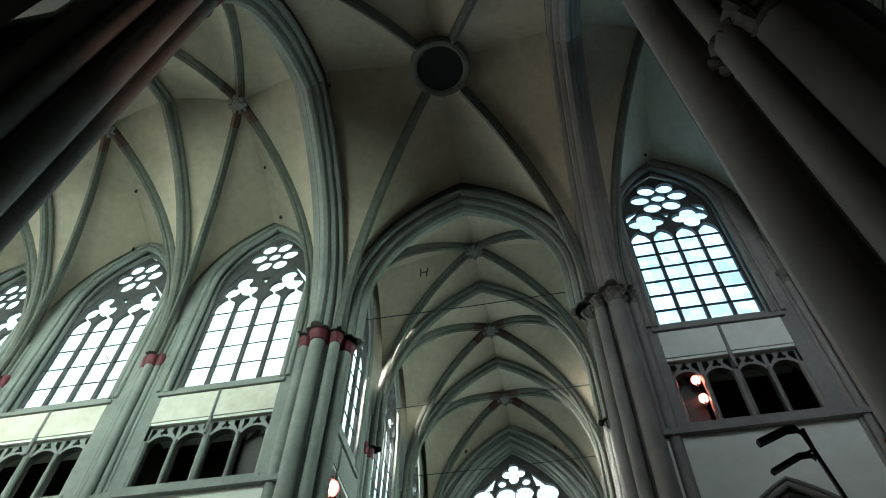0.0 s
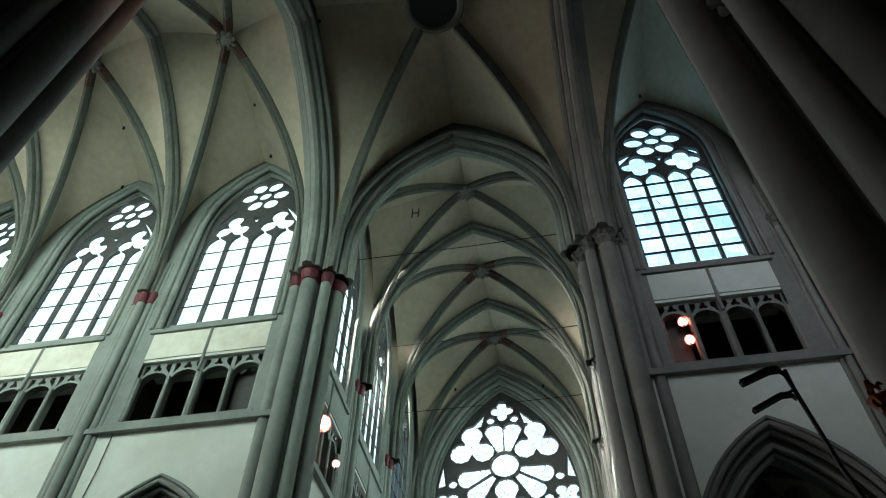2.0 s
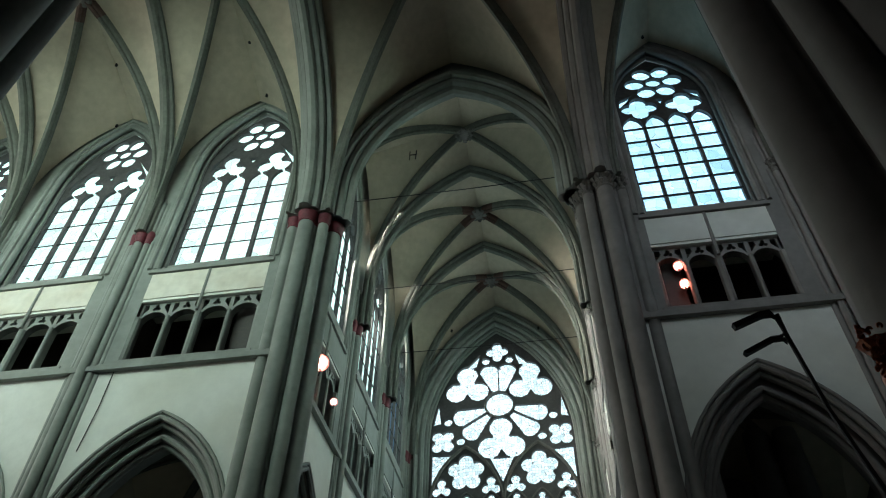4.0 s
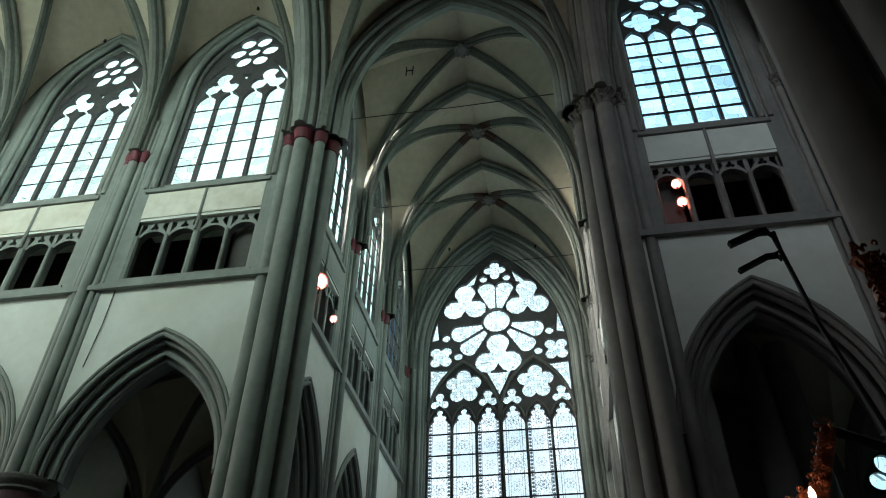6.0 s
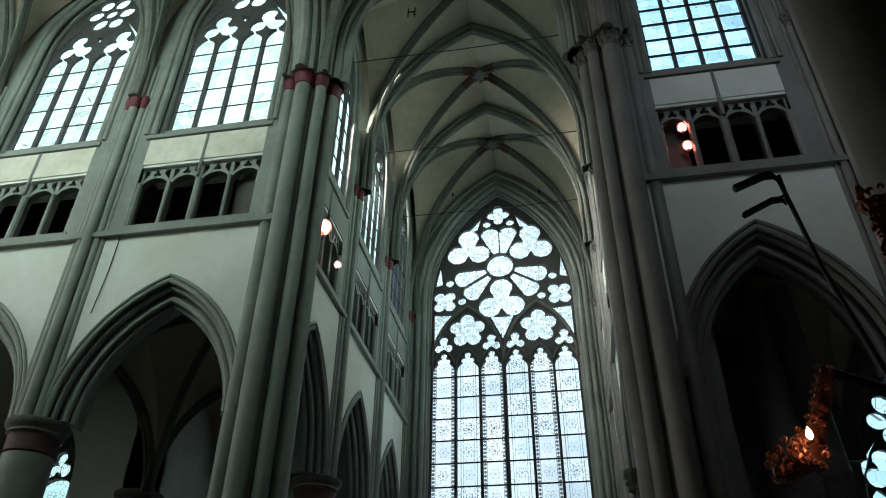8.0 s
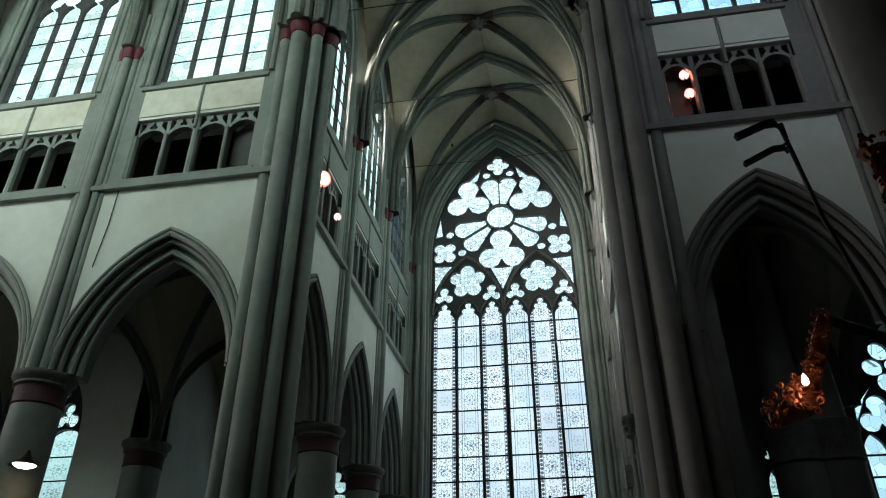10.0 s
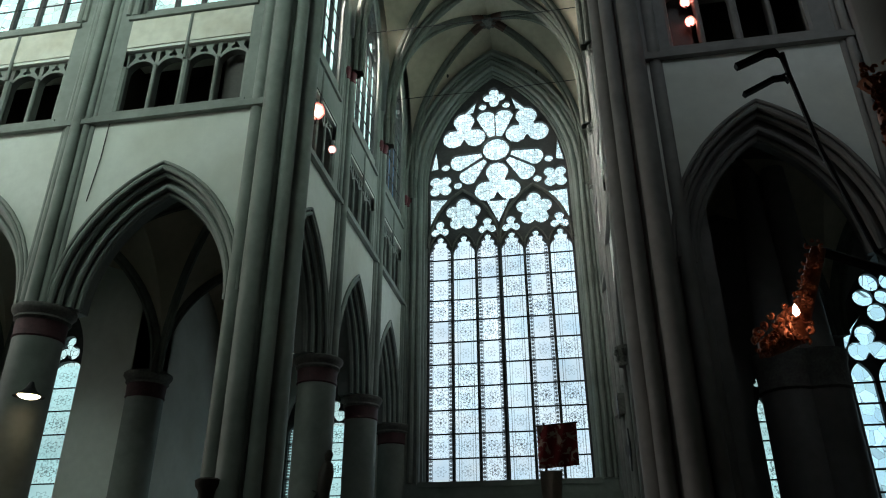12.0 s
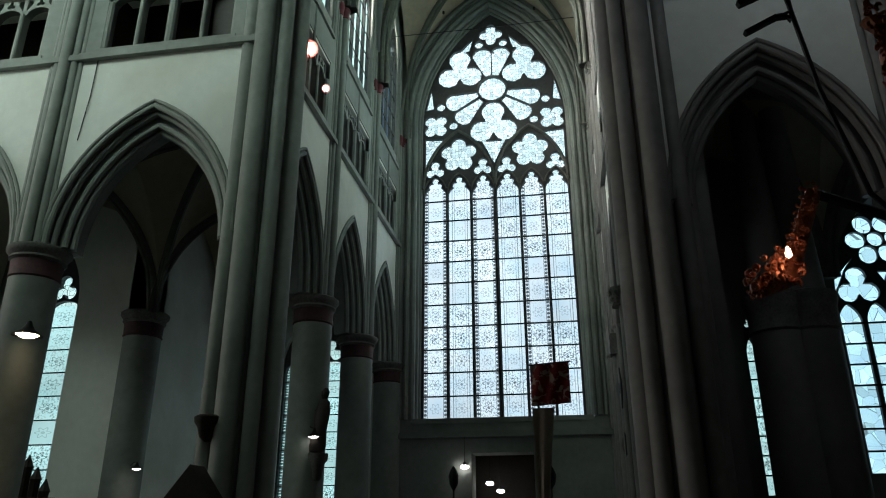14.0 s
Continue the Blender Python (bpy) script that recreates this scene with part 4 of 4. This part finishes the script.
for k, (a, b) in enumerate(zip(BAYS_CHOIR, BAYS_CHOIR[1:])):
    vault(f"ceiling_choir_aisle_{k + 1}", [(a, 20.4), (b, 20.4), (b, 15.5), (a, 15.5)], AISLE, ((a + b) / 2, 18.0, 12.7), [12.0, 12.4, 12.0, 12.4], 0, [0.6, 0, 0.6, 0], 0.95)
# unseen slabs that close the space over the aisle vaults
structure("roof_nave_aisle", box(-30, -7.9, 15.6, 21.4, 13.32, 13.4), OAK_AND_SHADE, "unseen dark slab that closes the aisle vault from above", "roof")
structure("roof_transept_aisle", box(-13.8, -8.0, 21.4, 29.6, 13.32, 13.4), OAK_AND_SHADE, "unseen dark slab that closes the aisle vault from above", "roof")
structure("roof_choir_aisle", box(2.9, 15, 15.6, 21.4, 13.32, 13.4), OAK_AND_SHADE, "unseen dark slab that closes the aisle vault from above", "roof")
copy_thing(first, pose(-13.2, 20.75, 0))
aisle_pier = thing("aisle_pier", (5.57, 18.4, 0), "dark grey stone aisle pier of two shafts with moulded capitals", "pier")
for x in (-0.40, 0.36):
    part("shaft", lathe([(0.8, 0), (0.8, 0.4), (0.64, 0.5), (0.62, 6.0)], 24, x, 0), STONE_EAST, aisle_pier)
    part("capital", lathe([(0.63, 6.0), (0.68, 6.05), (0.64, 6.15), (0.66, 6.6), (0.72, 6.8), (0.72, 6.95), (0.6, 7.0)], 24, x, 0), LEAF_STONE, aisle_pier)
    part("springer", lathe([(0.5, 7.0), (0.42, 9.0), (0.3, 12.2)], 16, x, 0), STONE_EAST, aisle_pier)

# south arm behind the camera, unseen: dark surfaces to block and absorb light
# solid wall added to keep light out, in place of a window
structure("wall_south_end", box(-7.9, 3.8, -15.4, -15.0, 0, 27.5), RIB, "unseen dark closing wall that cuts bounced light", "wall")
structure("wall_south_west", box(-7.9, -7.2, -15, 2.2, 0, 27.5), RIB, "unseen dark closing wall that cuts bounced light", "wall")
structure("wall_south_east", box(3.0, 3.8, -15, 2.0, 0, 27.5), RIB, "unseen dark closing wall that cuts bounced light", "wall")
structure("ceiling_south_arm", box(-7.9, 3.8, -15, 2.7, 27.2, 27.5), RIB, "unseen dark slab closing the south arm", "ceiling")
part("ledge", box(-30.0, -12.9, 20.38, 20.5, 1.95, 2.08), STONE, bpy.data.objects["wall_nave_aisle"])

# shaft on the east side of the near pier, with a carved capital
respond = thing("respond_shaft", (2.3, 2.45, 0), "thick grey stone half-shaft with a dark carved leaf capital", "shaft")
part("shaft", lathe([(0.4, 0), (0.4, 0.4), (0.3, 0.5), (0.3, 7.5)], 16), STONE_EAST, respond)
for r, z, x, y, seed in ((0.30, 7.9, 0, 0, 5), (0.18, 7.95, -0.25, 0.25, 6), (0.2, 7.92, 0.22, -0.28, 8)):
    leaf_capital(r, z, x, y, seed, respond, "dark capital of carved leaves")
for s in (-1, 1):
    part("springer", lathe([(0.15, 7.9), (0.15, 12.0)], 12, 0.12 + s * 0.16, 0.2 - s * 0.16), STONE_EAST, respond)

# ---- lamps and loose things ----
WARM = lamp_material("warm_lamp_glow", (1.0, 0.78, 0.5), 14.0)
WHITE = lamp_material("white_lamp_glow", (1.0, 0.95, 0.9), 18.0)
CANDLE = lamp_material("hot_bulb_glow", (1.0, 0.62, 0.40), 36.0)
ROSE_GLOW = lamp_material("rose_floodlight_glow", (1.0, 0.22, 0.16), 85.0)


def bracket_lamp(at, foot, label, size=1.0, glow=WARM):
    """A bell-shaped lamp on an arm."""
    lamp = thing("wall_lamp", at, label, "lamp", "small lamps on the columns")
    k = size
    part("arm", tube([(foot[0] - at[0], foot[1] - at[1], foot[2] - at[2]), ((foot[0] - at[0]) * 0.4, (foot[1] - at[1]) * 0.4, 0.34 * k), (0, 0, 0.30 * k)], 0.018, 6), IRON, lamp)
    part("shade", lathe([(0.04 * k, 0.30 * k), (0.07 * k, 0.22 * k), (0.13 * k, 0.12 * k), (0.30 * k, 0.0), (0.28 * k, 0.0), (0.1 * k, 0.12 * k), (0.03 * k, 0.26 * k)], 16), IRON, lamp)
    part("bulb", lathe([(0.01, -0.06 * k), (0.14 * k, -0.03 * k), (0.22 * k, 0.02 * k), (0.1 * k, 0.08 * k)], 12), glow, lamp)
    return lamp


bracket_lamp((-11.75, 14.05, 5.66), (-12.3, 14.65, 5.9), "lit black bell lamp on an arm beside a round column", 1.1)
bracket_lamp((-12.1, 14.05, 3.38), (-12.4, 14.6, 3.5), "small lit lamp on the foot of a round column", 0.6)
bracket_lamp((-12.3, 20.0, 3.26), (-12.75, 20.4, 3.4), "small lit lamp on a column in the aisle", 0.6, WHITE)
bracket_lamp((-6.85, 19.5, 3.98), (-7.1, 19.75, 4.3), "lit spot lamp beside a statue on a column", 0.75, WHITE)


def pendant(at, top, label):
    lamp = thing("pendant_lamp", at, label, "lamp", "small lamps at the portal")
    part("cord", tube([(0, 0, 0.1), (0, 0, top - at[2])], 0.01, 5), IRON, lamp)
    part("cap", lathe([(0.02, 0.2), (0.06, 0.14), (0.12, 0.06)], 10), IRON, lamp)
    part("globe", lathe([(0.02, -0.09), (0.13, -0.05), (0.17, 0.0), (0.11, 0.06)], 12), WHITE, lamp)
    return lamp


pendant((-4.12, 29.45, 3.92), 5.1, "small lit pendant lamp before the portal")
pendant((-3.3, 31.0, 3.38), 4.9, "small lit pendant lamp inside the dark porch")
pendant((-2.88, 31.0, 3.08), 4.9, "small lit pendant lamp inside the dark porch")


# glow of a ring that paints the rosy halo round each lens
HALO = lamp_material("rosy_halo_glow", (1.0, 0.22, 0.18), 1.1)


def floodlight(at, aim, size, glow, label, ring_r=1.0):
    """A round lamp head in a tin housing on a stirrup, with a glowing ring as painted halo."""
    f = thing("floodlight", at, label, "floodlight", "floodlights in the triforium")
    turn = (Vector(aim) - Vector(at)).to_track_quat("Z", "Y").to_matrix().to_4x4()
    for name, prof, mat in (("housing", [(0.5, -1.2), (0.8, -1.1), (1.0, -0.1), (1.12, 0.1), (1.02, 0.1), (0.9, -0.1)], IRON), ("lens", [(0.02, 0.5), (0.4, 0.42), (0.68, 0.16), (0.7, -0.02)], glow), ("reflector", [(0.7, 0.0), (0.9, 0.06), (1.25, 0.3), (1.3, 0.3), (1.0, 0.0)], HALO)):
        v, fc = lathe([(r * size, z * size) for r, z in prof], 18)
        part(name, ([turn @ Vector(q) for q in v], fc), mat, f)
    part("stirrup", tube([(0, 0, -size * 2.4), (size * 0.2, 0, -size * 1.6), (0, 0, -size * 1.0)], 0.02, 6), IRON, f)
    return f


floodlight(FLOOD_EAST, (5.2, 2, 6), 0.105, ROSE_GLOW, "lit round floodlight with a rosy glow in the triforium")
floodlight(FLOOD_EAST_LOW, (5.2, 2, 6), 0.105, ROSE_GLOW, "lit round floodlight with a rosy glow in the triforium")
floodlight(FLOOD_WEST, (0, 4, 4), 0.2, ROSE_GLOW, "strong lit floodlight with a rosy glow on the triforium sill")
floodlight((-6.86, 18.66, 14.56), (0, 4, 4), 0.10, WHITE, "small lit white spot lamp on the triforium sill")

# processional banner
BANNER = bpy.data.materials.new("red_banner_cloth")
BANNER.use_nodes = True
bn_n, bn_l = BANNER.node_tree.nodes, BANNER.node_tree.links
bn_geo, bn_wave, bn_ramp = bn_n.new("ShaderNodeNewGeometry"), bn_n.new("ShaderNodeTexNoise"), bn_n.new("ShaderNodeValToRGB")
bn_l.new(bn_geo.outputs["Position"], bn_wave.inputs["Vector"])
bn_wave.inputs["Scale"].default_value, bn_wave.inputs["Distortion"].default_value = 7.0, 1.5
bn_ramp.color_ramp.elements[0].color, bn_ramp.color_ramp.elements[1].color = (0.30, 0.03, 0.035, 1), (0.68, 0.50, 0.42, 1)
bn_ramp.color_ramp.elements[0].position, bn_ramp.color_ramp.elements[1].position = 0.52, 0.62
bn_l.new(bn_wave.outputs["Fac"], bn_ramp.inputs["Fac"])
bn_l.new(bn_ramp.outputs["Color"], bn_n["Principled BSDF"].inputs["Base Color"])
bn_n["Principled BSDF"].inputs["Roughness"].default_value = 0.9
LINEN = material("pale_linen", (0.45, 0.38, 0.32), 0.9, grain=30, spread=0.1)
banner = thing("banner", (-0.42, 11.0, 0), "red and white patterned banner on a pole with a pale ribbon", "banner")
part("pole", tube([(0, 0.03, 0), (0, 0.03, 3.98)], 0.018, 8), OAK_AND_SHADE, banner)
part("crossbar", tube([(-0.12, 0.02, 3.93), (0.50, 0.02, 3.97)], 0.014, 6), OAK_AND_SHADE, banner)
nb = 14
cloth = [(-0.10 + 0.58 * i / nb, 0.02 * math.sin(i * 1.1 + j * 0.3), 3.92 + 0.04 * i / nb - 0.61 * j / nb) for j in range(nb + 1) for i in range(nb + 1)]
cloth += [(x, y - 0.012, z) for x, y, z in cloth]
mb = (nb + 1) ** 2
cf = [tuple(o + q for q in (j * (nb + 1) + i, j * (nb + 1) + i + 1, (j + 1) * (nb + 1) + i + 1, (j + 1) * (nb + 1) + i)) for o in (0, mb) for j in range(nb) for i in range(nb)]
part("cloth", (cloth, cf), BANNER, banner)
rb = [(-0.09 + (0.32 - 0.2 * j / 8) * i / 4 + 0.03 * j / 8, -0.03 + 0.02 * math.sin(i * 2.0), 3.28 - 1.6 * j / 8) for j in range(9) for i in range(5)]
rb += [(x, y - 0.01, z) for x, y, z in rb]
rf = [tuple(o + q for q in (j * 5 + i, j * 5 + i + 1, (j + 1) * 5 + i + 1, (j + 1) * 5 + i)) for o in (0, 45) for j in range(8) for i in range(4)]
part("ribbon", (rb, rf), LINEN, banner, "pale linen ribbon")

# spot lamps on an arm of the near pier
arm = thing("lamp_arm", (1.6, 3.3, 3.15), "black angled steel arm with two flat lamp heads on the pier", "lamp arm")
part("tube", tube([(0.12, 0.0, -0.5), (-0.17, 0, -0.12), (-0.29, 0, 0.45), (-0.345, 0, 0.93), (-0.35, 0, 1.06)], 0.013, 8), IRON, arm)
part("neck", tube([(-0.345, 0, 0.92), (-0.36, 0, 1.03), (-0.40, 0, 1.075)], 0.010, 6), IRON, arm)
part("wall_plate", box(-0.05, 0.35, -0.12, 0.0, -0.6, -0.3), IRON, arm)


def lamp_head(x, z, tilt, thick):
    """A flat floodlight head, bent where it meets its bracket, with a bright front pane."""
    line = [(-0.215, -0.068), (-0.055, -0.002), (0.0, 0.0), (0.01, -0.02)]
    rim = line + [(a + 0.012, c - thick) for a, c in line[::-1]]
    v = [(x + a, d, z + c * tilt) for d in (-0.018, 0.018) for a, c in rim]
    n_ = len(rim)
    f = [tuple(range(n_)), tuple(range(2 * n_ - 1, n_ - 1, -1))] + [(k, k + n_, (k + 1) % n_ + n_, (k + 1) % n_) for k in range(n_)]
    return v, f


part("lamp_head", lamp_head(-0.385, 1.085, 1.0, 0.030), IRON, arm)
part("lamp_head", lamp_head(-0.375, 0.91, 1.2, 0.016), IRON, arm)
part("stay", tube([(-0.385, 0.0, 0.91), (-0.345, 0.0, 0.93)], 0.008, 5), IRON, arm)


def curl(size, rng):
    """One curled leaf: a tapered scroll that winds in on itself, with a knobbed end."""
    path = []
    for k in range(9):
        a, r = k * 0.75, size * (1.0 - 0.085 * k)
        path.append(Vector((r * math.cos(a), size * 0.10 * k * rng.uniform(0.6, 1.2), r * math.sin(a))))
    v = []
    for k, q in enumerate(path):
        w = size * (0.20 + 0.42 * math.sin(math.pi * (k + 1) / 10))
        d = q.normalized()
        v += [q + Vector((d.x * w * math.cos(b), w * 0.9 * math.sin(b), d.z * w * math.cos(b))) for b in [2 * math.pi * j / 6 for j in range(6)]]
    f = [(i * 6 + k, i * 6 + (k + 1) % 6, (i + 1) * 6 + (k + 1) % 6, (i + 1) * 6 + k) for i in range(8) for k in range(6)]
    return v, f + [tuple(range(6)), tuple(48 + k for k in range(6))]


def gilded(path, widths, count, seed, at, label, arm_to):
    """A carved gilded spray: a swelling red-brown stem wrapped in curled leaves, mounted on the pier."""
    rng = random.Random(seed)
    g = thing("gilded_carving", at, label, "carving", "gilded carvings on the near pier")
    p = [Vector(q) for q in path]
    v = []
    for k, q in enumerate(p):
        v += [q + Vector((0.02 + math.cos(b) * widths[k] * rng.uniform(0.55, 0.75), 0.03 + math.sin(b) * widths[k] * 0.6, math.cos(b) * widths[k] * -0.25)) for b in [2 * math.pi * j / 10 for j in range(10)]]
    f = [(i * 10 + k, i * 10 + (k + 1) % 10, (i + 1) * 10 + (k + 1) % 10, (i + 1) * 10 + k) for i in range(len(p) - 1) for k in range(10)]
    part("stem", (v, f + [tuple(range(10)), tuple((len(p) - 1) * 10 + k for k in range(10))]), GOLD, g)
    for k in range(count):
        t = (k + rng.random()) / count * (len(p) - 1)
        i = min(int(t), len(p) - 2)
        w = widths[i] + (widths[i + 1] - widths[i]) * (t - i)
        c = p[i].lerp(p[i + 1], t - i) + Vector((rng.uniform(-0.8, 0.7) * w, rng.uniform(-0.8, -0.2) * w, rng.uniform(-0.6, 0.6) * w))
        m = Matrix.Translation(c) @ Euler((rng.uniform(-0.6, 0.6), rng.uniform(0, 6.2), rng.uniform(-0.8, 0.8))).to_matrix().to_4x4()
        cv, cf_ = curl(w * rng.uniform(0.14, 0.25), rng)
        part("leaf", ([m @ q for q in cv], cf_), GOLD, g)
    part("mount", tube([p[-1] + Vector((0.02, 0.04, 0)), p[-1].lerp(Vector(arm_to), 0.5) + Vector((0, 0.05, 0.02)), Vector(arm_to)], 0.02, 6), IRON, g)
    return g


spray = gilded([(-0.17, 0, -0.20), (-0.13, 0, -0.16), (-0.07, 0, -0.13), (-0.02, 0, -0.06), (0.02, 0, 0.02), (0.06, 0, 0.12), (0.10, 0, 0.21)], (0.03, 0.08, 0.09, 0.055, 0.042, 0.046, 0.04), 105, 3, (0.86, 2.7, 2.6), "reddish gilded carved spray of curled leaves mounted on the pier", (0.98, 0.2, -0.1))
part("bulb", lathe([(0.004, -0.105), (0.012, -0.096), (0.010, -0.080), (0.002, -0.062)], 8, -0.055, -0.12), CANDLE, spray, "small lit bulb")
gilded([(0.0, 0, -0.22), (0.01, 0, -0.12), (0.0, 0, -0.02), (0.0, 0, 0.08), (0.01, 0, 0.16), (-0.02, 0, 0.21)], (0.045, 0.055, 0.055, 0.06, 0.06, 0.07), 90, 4, (1.04, 2.06, 2.88), "reddish gilded carved panel of dense leaves mounted on the pier", (0.96, 0.6, 0.1))

# statue on a transept column, with its console
stat = [(0.05, 3.55), (0.2, 3.6), (0.24, 3.75), (0.19, 4.2), (0.22, 4.7), (0.16, 4.95), (0.07, 5.02), (0.11, 5.12), (0.12, 5.22), (0.06, 5.32), (0.01, 5.34)]
sv, sf = lathe(stat, 14)
tagged(part("statue", ([(x * 1.0 + 0.10 * (z - 4.4), y * 0.8, z) for x, y, z in sv], sf), OAK_AND_SHADE), "dark wooden statue on a console against a round column", "statue").location = (-6.72, 19.62, 0)
console = thing("console", (-6.75, 19.62, 3.2), "dark carved console under a statue", "console")
part("block", lathe([(0.06, -0.35), (0.12, -0.3), (0.2, 0.1), (0.28, 0.2), (0.28, 0.35)], 10), LEAF_STONE, console)
part("stem", tube([(0, 0, 0.1), (-0.3, 0.3, 0.0)], 0.08, 6), LEAF_STONE, console)

corbel = thing("corbel", (-7.36, 14.38, 3.6), "dark carved corbel on the clustered pier", "corbel")
part("block", lathe([(0.05, -0.3), (0.16, -0.2), (0.22, 0.0), (0.28, 0.08), (0.30, 0.2), (0.24, 0.24)], 12), OAK_AND_SHADE, corbel)
part("stem", tube([(0, 0, 0), (0.12, 0.35, 0)], 0.12, 8), OAK_AND_SHADE, corbel)

case = thing("gabled_cabinet", (-7.25, 13.9, 0), "dark wooden cabinet with a steep gable before the pier", "cabinet")
part("body", box(-0.42, 0.42, -0.25, 0.25, 0, 2.15), OAK_AND_SHADE, case)
gv = [(-0.52, -0.3, 2.12), (0.52, -0.3, 2.12), (0.0, -0.3, 2.8), (-0.52, 0.3, 2.12), (0.52, 0.3, 2.12), (0.0, 0.3, 2.8)]
part("gable", (gv, [(0, 1, 2), (3, 5, 4), (0, 3, 4, 1), (1, 4, 5, 2), (2, 5, 3, 0)]), OAK_AND_SHADE, case)
for s in (-1, 1):
    part("door", box(s * 0.21 - 0.19, s * 0.21 + 0.19, -0.275, -0.25, 0.3, 2.0), OAK_AND_SHADE, case)

shrine = thing("carved_shrine", (-13.9, 17.6, 0), "dark carved wooden shrine with a stepped pinnacled top", "shrine")
part("body", box(-0.75, 0.75, -0.4, 0.4, 0, 2.4), OAK_AND_SHADE, shrine)
for x, h in ((-0.6, 2.8), (-0.3, 3.1), (0.0, 3.45), (0.3, 3.15), (0.6, 2.85)):
    part("pinnacle", lathe([(0.13, 2.38), (0.13, h - 0.35), (0.16, h - 0.3), (0.02, h)], 6, x, 0), OAK_AND_SHADE, shrine)

for x, y, h in ((-3.1, 20.0, 3.2), (-0.54, 20.0, 3.2)):
    st = thing("processional_candle", (x, y, 0), "tall dark processional candle holder on a pole", "candle holder", "candle holders before the portal")
    part("foot", lathe([(0.2, 0), (0.2, 0.05), (0.05, 0.12)], 12), IRON, st)
    part("pole", tube([(0, 0, 0.1), (0, 0, h - 0.6)], 0.025, 8), OAK_AND_SHADE, st)
    part("lantern", lathe([(0.03, h - 0.62), (0.12, h - 0.45), (0.14, h - 0.25), (0.08, h - 0.1), (0.01, h)], 8), IRON, st)

for y, z, k in ((24.9, 5.95, 1.0), (24.9, 4.15, 0.75)):
    sh = thing("memorial_shield", (1.78, y, z), "dark oval painted memorial shield on the wall", "shield", "memorial shields on the wall")
    ov = [(0.0, 0.0)] + [(0.42 * k * math.cos(2 * math.pi * i / 24), 0.85 * k * math.sin(2 * math.pi * i / 24)) for i in range(24)]
    vv = [(-0.16, 0, 0)] + [(0.02, a, b) for a, b in ov[1:]] + [(0.1, a, b) for a, b in ov[1:]]
    part("board", (vv, [(0, 1 + i, 1 + (i + 1) % 24) for i in range(24)] + [(1 + i, 25 + i, 25 + (i + 1) % 24, 1 + (i + 1) % 24) for i in range(24)]), OAK_AND_SHADE, sh)
    part("rim", tube([(0.0, a * 1.02, b * 1.02) for a, b in ov[1:]] + [(0.0, ov[1][0] * 1.02, 0)], 0.035, 6), IRON, sh)

corbel_e = thing("corbel", (1.62, 20.3, 7.85), "carved stone corbel on the transept wall", "corbel")
leaf_capital(0.2, 0.1, 0, 0, 9, corbel_e)
part("stem", tube([(0, 0, -0.1), (0.3, 0, -0.1)], 0.12, 8), LEAF_STONE, corbel_e)
box_e = thing("loudspeaker", (1.68, 24.9, 7.45), "grey box loudspeaker on the transept wall", "loudspeaker")
part("box", box(-0.12, 0.32, -0.3, 0.3, -0.35, 0.35), LEAF_STONE, box_e)
part("grille", box(-0.135, -0.12, -0.25, 0.25, -0.3, 0.3), IRON, box_e)

# tie wires, hanging wire, hook and small vents in the vault
for y, z in ((17.7, 23.1), (22.8, 23.1), (27.4, 23.1)):
    tagged(part("tie_wire", tube([(-7.0, y, z), (-2.6, y, z - 0.06), (1.85, y, z)], 0.02, 5), IRON), "thin iron tie wire across the transept", "wire")
tagged(part("wall_wire", tube([(-11.76, 14.56, 13.3), (-11.78, 14.56, 12.2), (-11.9, 14.56, 10.9)], 0.014, 5), IRON), "thin black wire down the plastered wall", "wire")
hook = thing("ceiling_hook", (-4.75, 18.2, 26.3), "small dark iron hook bracket under the vault", "hook")
for dx in (-0.13, 0.13):
    part("prong", tube([(dx, 0, -0.28), (dx * 1.1, 0.05, 0.35)], 0.025, 6), IRON, hook)
part("bar", tube([(-0.14, 0, 0.02), (0.14, 0, 0.02)], 0.025, 6), IRON, hook)
# black discs paint the dark of the vents; no holes are cut
vent = mesh_from(*lathe([(0.055, -0.03), (0.055, 0.1)], 10), name="vent")
for k, at in enumerate(((-4.73, 28.4, 24.95), (-2.61, 29.58, 26.54), (-0.40, 29.2, 25.25), (-6.49, 9.53, 26.80), (-9.72, 14.18, 25.88), (-16.09, 14.47, 25.70), (4.66, 14.2, 26.24), (-9.9, 12.3, 26.7), (-15.4, 12.4, 26.7))):
    tagged(part("vent_hole", vent, IRON), "small black disc for the dark of a vent hole", "vent", "vent holes in the vaults").location = at
